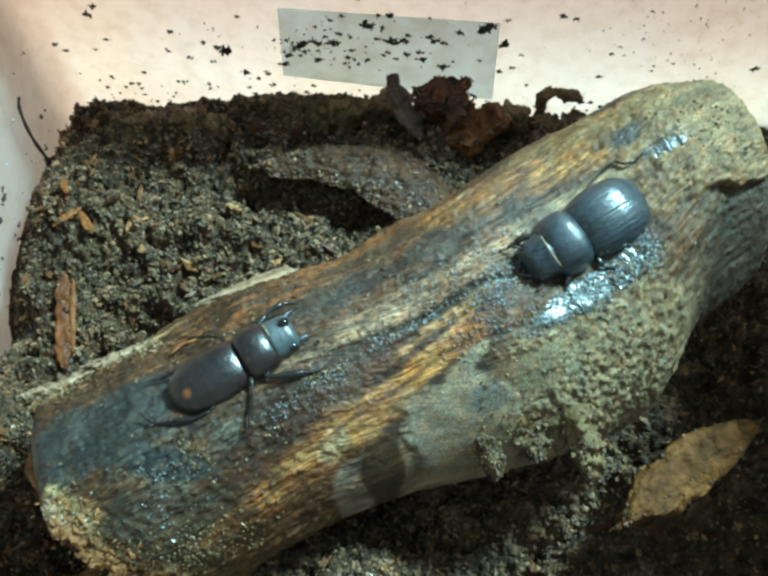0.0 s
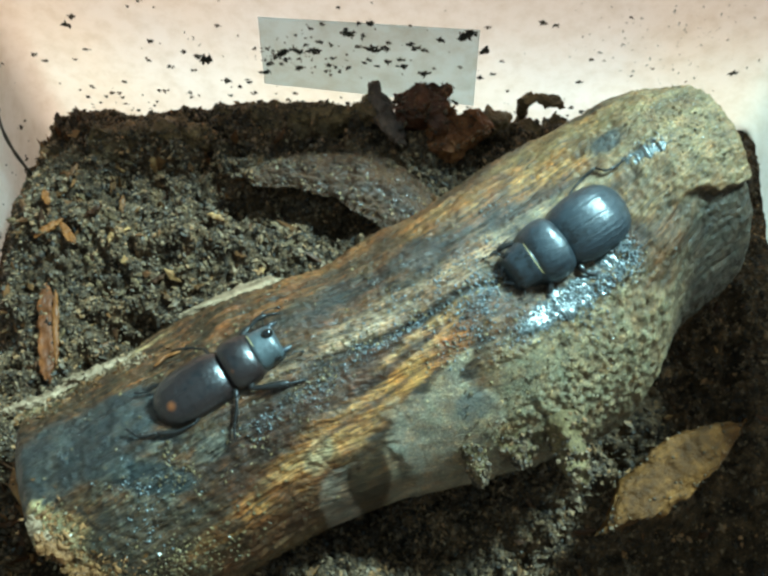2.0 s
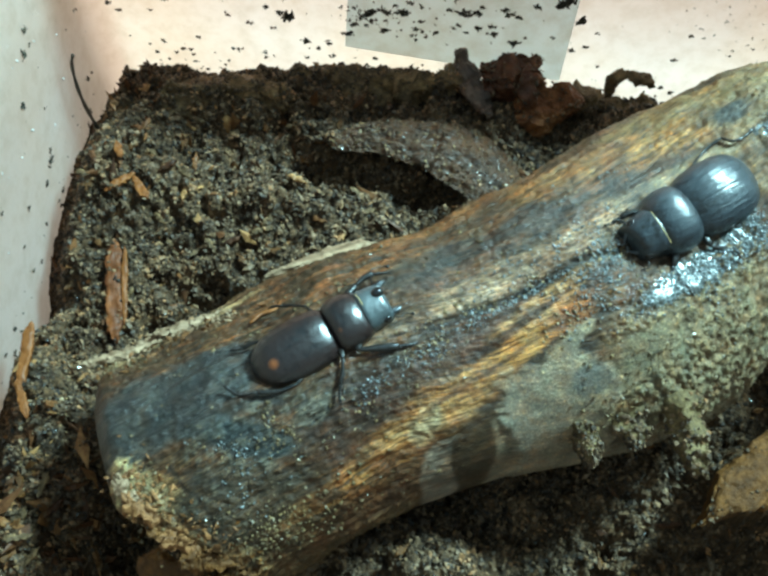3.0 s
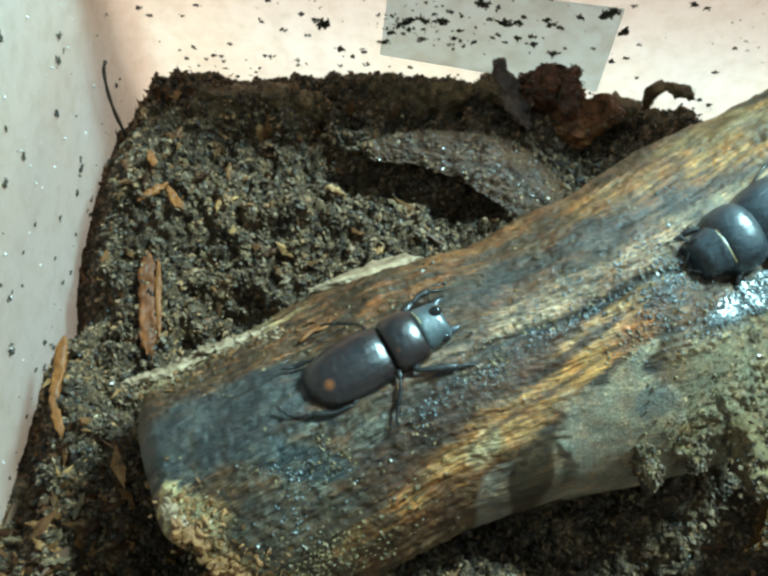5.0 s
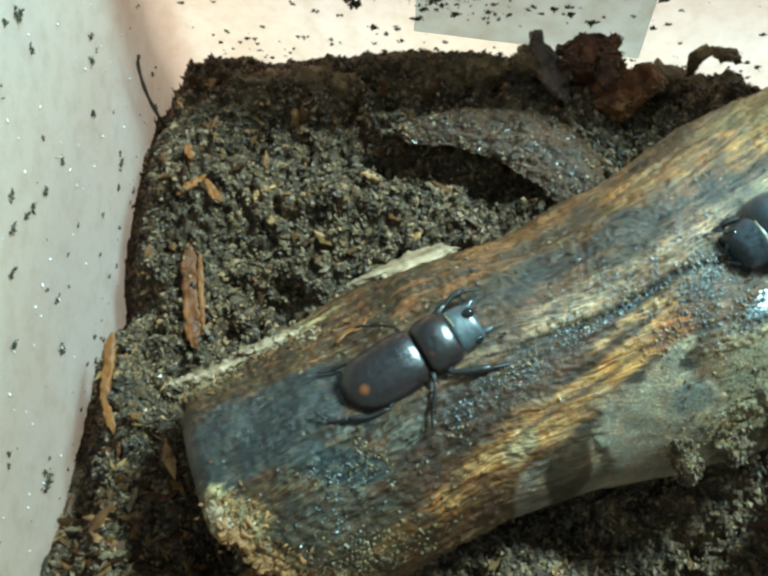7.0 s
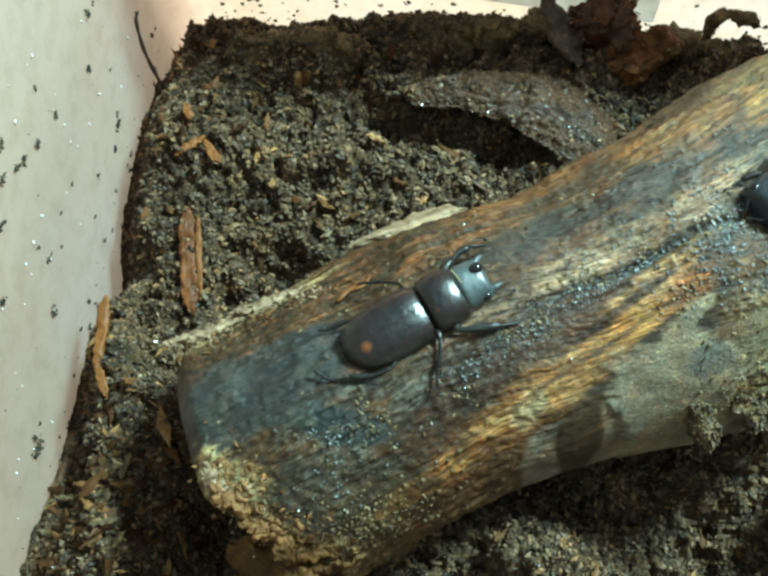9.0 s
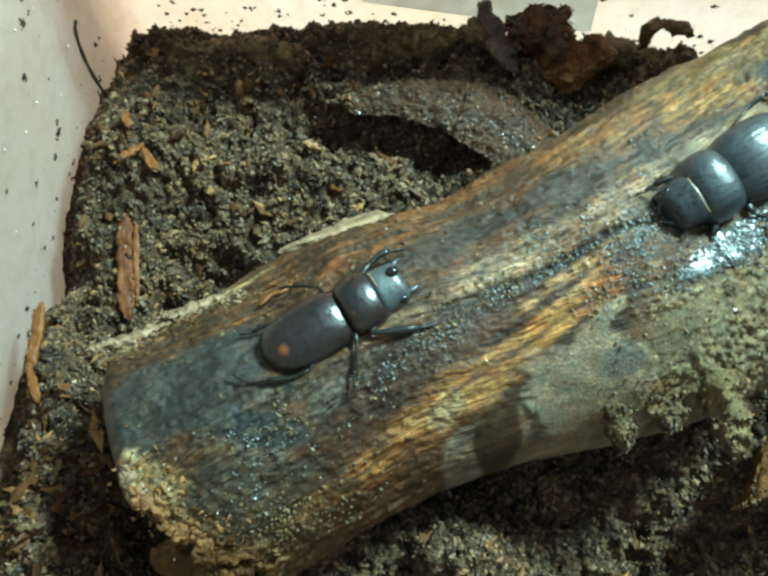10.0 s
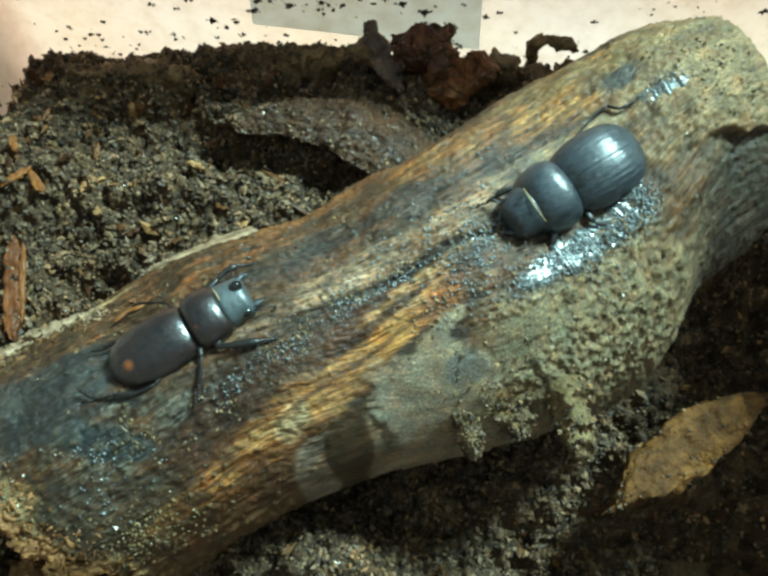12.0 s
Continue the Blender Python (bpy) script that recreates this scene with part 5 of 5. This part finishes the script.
def arched_slab():
    """A domed piece of bark: its low edge stands free over a hollow, its far side sinks into the soil."""
    nu, nv = 150, 90
    low = curve_points([(-51, 83, 0), (-40, 80, 0), (-27, 77.5, 0), (-14, 73.5, 0), (-4, 68, 0), (4, 62, 0)], nu)
    far = curve_points([(-51, 84, 0), (-42, 93, 0), (-24, 99, 0), (0, 99, 0), (17, 86, 0), (22, 68, 0)], nu)
    u, v = np.meshgrid(np.linspace(0, 1, nu), np.linspace(0, 1, nv), indexing="ij")
    top = low[:, None] * (1 - v[..., None]) + far[:, None] * v[..., None]
    ragged = fbm(np.stack([u.ravel() * 12, 0 * u.ravel(), 0 * u.ravel()], 1), 4, 301).reshape(u.shape)
    top[..., 1] += 1.3 * ragged * (1 - v) ** 2
    top[..., 2] = 1.6 + 2.2 * np.sin(math.pi * u) ** 0.6 + 5.6 * np.sin(math.pi * (0.16 + 0.84 * v)) * (0.35 + 0.65 * np.sin(math.pi * np.clip(u * 0.9 + 0.05, 0, 1))) - 8 * v**3
    p = top.reshape(-1, 3)
    plates = np.abs(fbm(p / (5.5, 3.4, 9.0), 3, 302))
    p[:, 2] += 1.5 * plates + 0.55 * fbm(p / 1.7, 4, 303, 0.6) + 1.0 * fbm(p / 9, 2, 304)
    under = p - np.array([0, 0, 1.0]) * (1.3 + 1.2 * np.abs(fbm(p / 4, 2, 305)))[:, None]
    under[:, 1] += 0.9
    f = grid_faces(nu, nv)
    n = len(p)
    rim = list(range(nv)) + [nv * k + nv - 1 for k in range(1, nu)] + [nv * (nu - 1) + k for k in range(nv - 2, -1, -1)] + [nv * k for k in range(nu - 2, 0, -1)]
    edge = [[rim[k], rim[k - 1], rim[k - 1] + n, rim[k] + n] for k in range(len(rim))]
    ob = part("bark_slab", np.vstack([p, under]) * MM, f.tolist() + (f[:, ::-1] + n).tolist() + edge, WETBARK)
    tagged(ob, "arched dark wet slab of bark half buried in soil", "bark")
    r = np.random.default_rng(306)
    at = p[r.choice(n, 1000)]
    cv, cf = crumbs(at * MM, np.tile([0, 0, 1.0], (1000, 1)), (0.35 + 1.0 * r.random(1000) ** 3) * MM, 0.7, 307)
    part("soil_crust", cv, cf, GRAIN, ob, "wet crumbs of soil clinging to the bark", smooth=False)
    at = p[r.choice(n, 900)]
    cv, cf = crumbs(at * MM, np.tile([0, 0, 1.0], (900, 1)), (0.4 + 1.3 * r.random(900) ** 3) * MM, 0.6, 308)
    part("soil_crust", cv, cf, CRUMB, ob, "dull crumbs of soil clinging to the bark", smooth=False)


def build_pieces():
    arched_slab()
    rest("bark_strip", chunk(42 * MM, 10 * MM, 6 * MM, 102, bend=-0.07, curl=0.8, rough=0.40, nu=120, nv=80), DARKBARK, -78, 101, 4, 6, "dark rough strip of bark by the box wall", dust=1300)
    rest("bark_strip", chunk(58 * MM, 9 * MM, 6 * MM, 103, bend=0.05, curl=0.8, rough=0.40, nu=140, nv=80), DARKBARK, -30, 111, 3, 1, "long dark rough strip of bark by the box wall", dust=1500)
    rest("bark_sliver", chunk(25 * MM, 7 * MM, 3.4 * MM, 104, rough=0.34, bend=0.05, nu=60, nv=40), BARKSKIN, -1.5, 109, 5, -58, "grey brown sliver of bark leaning in soil", tip=18, dust=60)
    rest("bark_lump", chunk(19 * MM, 13 * MM, 10 * MM, 105, rough=0.55, nu=70, nv=60), REDBARK, 10, 115, 5, 60, "dark red knobbly lump of bark", dust=330)
    rest("bark_lump", chunk(20 * MM, 15 * MM, 9 * MM, 106, rough=0.45, nu=70, nv=60), ORANGEBARK, 24, 103, 5, 10, "orange brown lump of bark", dust=240)
    rest("bark_lump", chunk(10 * MM, 7 * MM, 7 * MM, 119, rough=0.4), REDBARK, 15, 107, 4, 100, "small dark red lump of bark", dust=120)
    rest("bark_lump", chunk(11 * MM, 6 * MM, 6 * MM, 129, rough=0.4), DARKBARK, 56, 118, 1, 10, "small dark lump of bark", dust=140)
    rest("bark_lump", chunk(13 * MM, 9 * MM, 8 * MM, 107, rough=0.3), DARKBARK, 34, 112, 2, 30, "small dark lump of bark")
    rest("bark_lump", chunk(12 * MM, 8 * MM, 7 * MM, 108, rough=0.3), DARKBARK, -7, 119, 6, 80, "small dark lump of bark")
    rest("bark_lump", chunk(16 * MM, 9 * MM, 8 * MM, 118, rough=0.3), DARKBARK, 46, 114, 1, 10, "small dark lump of bark", dust=200)
    rest("bark_chunk", chunk(54 * MM, 16 * MM, 8 * MM, 131, rough=0.11, taper=0.9, bend=-0.02, nu=110, nv=80), CHUNKBARK, 84, -8, 3, 38, "tan brown split chunk of bark on the soil", tip=-4, dust=130)
    rest("bark_chunk", chunk(16 * MM, 9 * MM, 5 * MM, 110, rough=0.25), DARKBARK, 96, -30, 2, -20, "small grey brown chunk of bark")
    rest("flat_stick", chunk(33 * MM, 4.8 * MM, 2.0 * MM, 111, rough=0.3, taper=0.35), BROWNWOOD, -101.5, 28, 3.4, -77, "flat reddish brown split stick on soil", "stick", tip=3, dust=70)
    rest("flat_stick", chunk(24 * MM, 1.5 * MM, 1.4 * MM, 112, rough=0.2, taper=0.3), YELLOWWOOD, -98.6, 29, 3.2, -78, "thin yellow split stick on soil", "stick", tip=3)
    rest("stick", chunk(20 * MM, 3.0 * MM, 1.8 * MM, 113, rough=0.15, taper=0.2), YELLOWWOOD, -118.5, 3, 3.5, -84, "yellow stick of rotten wood beside the wall", "stick")
    rest("stick", chunk(11 * MM, 1.9 * MM, 1.4 * MM, 114, rough=0.15, taper=0.2), YELLOWWOOD, -114.5, -11, 3.5, -62, "pale small stick of rotten wood", "stick")
    rest("wood_chip", chunk(10 * MM, 2.4 * MM, 1.3 * MM, 115, rough=0.2), YELLOWWOOD, -105.5, 60, 2, 42, "orange brown wood chip", "wood chip", group="wood chips")
    rest("wood_chip", chunk(9 * MM, 2.4 * MM, 1.3 * MM, 116, rough=0.2), YELLOWWOOD, -98.5, 58, 2, -52, "orange brown wood chip", "wood chip", group="wood chips")
    rest("wood_chip", chunk(6 * MM, 2.2 * MM, 1.2 * MM, 117, rough=0.2), YELLOWWOOD, -107, 69, 2, -65, "small yellow wood chip", "wood chip", group="wood chips")
    # further chips strewn over the heaps
    r = random.Random(5)
    kinds = [rest("wood_chip", chunk(k * MM, 1.7 * MM, 0.9 * MM, 120 + n, rough=0.5, taper=0.6, nu=16, nv=10), mat, -112 + 4 * n, -38 + 3 * n, 1.6, 40 * n, text, "wood chip", group="wood chips")
             for n, (k, mat, text) in enumerate(((7, FLAKE, "brown thin wood splinter"), (5, TANBARK, "tan thin wood splinter"), (7, DARKBARK, "dark thin wood splinter")))]
    for n in range(84):
        if n < 14:
            x, y = r.gauss(-108, 9), r.gauss(-42, 16)
        elif n < 66:
            x, y = r.uniform(-118, -30), r.uniform(24, 94)
        else:
            x, y = r.uniform(-20, 110), r.uniform(-58, -28)
        x = max(-122.0, x)
        z = float(soil_height(np.array([x]), np.array([y]))[0]) + 1.3
        copy_thing(kinds[n % 3], pose(x * MM, y * MM, z * MM, r.uniform(-25, 25), r.uniform(-25, 25), r.uniform(0, 360)))
    # twigs
    TWIG_LINE = [(-123.5, 90, -14), (-124.0, 90, -6), (-124.6, 90, 3), (-125.0, 91, 11), (-124.9, 92.8, 18), (-123.9, 93.8, 21.4)]
    line = curve_points(TWIG_LINE, 30)
    v, f = tube(line * MM, (0.50 - 0.12 * np.linspace(0, 1, 30) + 0.22 * np.abs(np.sin(np.linspace(0, 14, 30)))) * MM, 8)
    tagged(part("twig", v, f, TWIG), "thin dark twig standing in the corner", "twig")
    line = np.vstack([curve_points([(47, 121.2, -20), (46.4, 121.4, -12), (45.4, 121.4, -3), (45.2, 121.2, 1.6)], 22), curve_points([(46.6, 121.0, 3.6), (50.4, 120.8, 4.0), (55.6, 120.6, 2.4), (58.4, 120.8, -0.6)], 24)])
    v, f = tube(line * MM, (1.75 + 0.35 * np.sin(np.linspace(0, 17, 46))) * np.r_[np.linspace(1.35, 1.0, 20), np.ones(23), 0.9, 0.75, 0.5] * MM, 16)
    v = v + 0.0011 * np.stack([fbm(v / 0.0022 + 5 * k, 4, 140 + k) for k in range(3)], 1)
    tagged(part("curled_bark", v, f, DARKBARK), "hooked dark strip of bark standing against the wall", "bark")


build_pieces()


# ---- dirt on the walls ----
def build_dirt():
    r = np.random.default_rng(90)
    # the larger clots: across, up, width in mm
    spots_ = [(-106, 28.6, 2.6), (-103, 32.6, 2.6), (-79.8, 22.6, 2.2), (-70, 18, 2.0), (-76, 10, 2.3), (-63.2, 14.8, 5.4), (-83, 12.8, 1.8), (-94.3, 1, 1.8), (-97.8, -5.5, 1.8), (-85.3, -9.5, 1.5), (-58, 4, 3.0), (-53.4, 1.2, 1.9), (-50, 4, 2.2), (-49, -2, 2.2), (-34.5, -1.4, 2), (-42, -6.5, 2.8), (-46.4, -7.7, 2), (-24.4, -7.4, 3.0), (-110, -27, 2.2), (-117.6, -20.7, 2.2),
              (-14.7, 29.7, 4.4), (-7, 34.6, 2.8), (25, 32.5, 3.4), (23.4, 31, 4.6), (29.8, 24.5, 3.6), (10.6, 11.9, 3.6), (29.6, 10.8, 2), (111.6, 18.5, 3), (99.3, 10.2, 3.4), (-26, 21.2, 3.6), (-31, 20.8, 2.8), (-37, 19, 3.4), (-36, 16.2, 2.8), (-41.6, 13.9, 2.8), (-43.4, 9.6, 2.6), (-6.8, 23, 4.2), (-2.8, 23.8, 2.8), (5.9, 25.8, 2.8), (2.9, 18.6, 2.2), (-1.9, 17.3, 2.2), (-20, 17.9, 2), (-11.6, 23.9, 2.2), (15.2, 28.7, 2.2), (36, 19.6, 1.4), (-103, 17.4, 1.8), (39.5, 4.5, 1.4)]
    x, z, size = (list(k) for k in zip(*spots_))
    x += list(np.concatenate([r.normal(-18, 20, 60), r.normal(-34, 8, 50), r.uniform(-124, 100, 70), r.uniform(-110, 70, 130)]))
    z += list(np.concatenate([r.normal(21, 6, 60), r.normal(17, 4, 50), r.uniform(-8, 50, 70), -15 + 13 * r.random(130) ** 2]))
    size += list(0.5 + 1.7 * r.random(310) ** 2.3)
    x, z, size = np.array(x), np.array(z), np.array(size)
    # each larger speck is a clot of small crumbs
    many = np.maximum(1, (4.2 * size**1.6).astype(int))
    x, z, wide = np.repeat(x, many), np.repeat(z, many), np.repeat(size, many)
    x, z = x + r.normal(0, 0.24, len(x)) * wide * (wide > 0.8), z + r.normal(0, 0.18, len(x)) * wide * (wide > 0.8)
    size = np.where(wide > 0.8, 0.45 + 0.5 * r.random(len(x)) * wide**0.6, wide) * MM
    pos = np.stack([x * MM, np.full(len(x), Y1 - 0.0009) - size * 0.1, z * MM], 1)
    v1, f1 = crumbs(pos, np.tile([0, -1.0, 0], (len(x), 1)), size, 0.5, 91, 1.3)
    # the side wall
    clots = [(62.5, 76, 3.2), (57, 80, 1.8), (60, 67, 2.2), (85, 41, 2.2), (79, 36.7, 2.6), (84, 36, 1.4), (68, 28.5, 2.2), (46, 51, 1.6), (47, 38.7, 2.6), (67.7, 2, 3.0), (70, 4.5, 1.6), (61, 0, 2.2), (35.5, 43, 2.6), (26, 57.7, 2.6), (29, 46.6, 2.2), (25.5, 49, 2.2), (20, 53, 2.6), (10.5, 48, 2.2), (15, 28.5, 1.4), (15, 21.7, 2.2), (4.5, 11.3, 3), (-3.6, 38.3, 2.6), (-29, 0.7, 4.2), (-27, 4.0, 2.0)]
    y, z, size = (list(k) for k in zip(*clots))
    m = 110
    y += list(r.uniform(-60, 118, m))
    z += list(np.concatenate([r.uniform(-14, 80, m - 50), -18 + 12 * r.random(50)]))
    size += list(0.4 + 1.6 * r.random(m) ** 3)
    y, z, size = np.array(y), np.array(z), np.array(size)
    many = np.maximum(1, (4.2 * size**1.6).astype(int))
    y, z, wide = np.repeat(y, many), np.repeat(z, many), np.repeat(size, many)
    y, z = y + r.normal(0, 0.24, len(y)) * wide * (wide > 0.8), z + r.normal(0, 0.24, len(y)) * wide * (wide > 0.8)
    size = np.where(wide > 0.8, 0.4 + 0.45 * r.random(len(y)) * wide**0.6, wide) * MM
    pos = np.stack([np.full(len(y), X0 + 0.0003) + size * 0.1, y * MM, z * MM], 1)
    v2, f2 = crumbs(pos, np.tile([1.0, 0, 0], (len(y), 1)), size, 0.5, 92, 1.3)
    tagged(part("dirt_specks", np.vstack([v1, v2]), np.vstack([f1, f2 + len(v1)]), WALLDIRT, smooth=False), "dark soil specks stuck to box walls", "dirt", kind="stuff")


build_dirt()


# ---- water drops on the walls, their glints put into a pale colour ----
def build_drops():
    r = np.random.default_rng(97)
    n = 150
    y, z = r.uniform(-60, 120, n), r.uniform(-5, 86, n)
    size = (0.35 + 0.9 * r.random(n) ** 2) * MM
    pos = np.stack([np.full(n, X0 + 0.0004), y * MM, z * MM], 1)
    v1, f1 = crumbs(pos, np.tile([1.0, 0, 0], (n, 1)), size, 0.5, 98, 1.1)
    m = 130
    x, z = r.normal(88, 16, m), r.normal(30, 12, m)
    size = (0.35 + 0.9 * r.random(m) ** 2) * MM
    pos = np.stack([x * MM, np.full(m, Y1 - 0.0010), z * MM], 1)
    v2, f2 = crumbs(pos, np.tile([0, -1.0, 0], (m, 1)), size, 0.5, 99, 1.1)
    tagged(part("water_drops", np.vstack([v1, v2]), np.vstack([f1, f2 + len(v1)]), DROPLET), "tiny water drops on the box walls, painted pale as their glints", "water drops", kind="stuff")


build_drops()
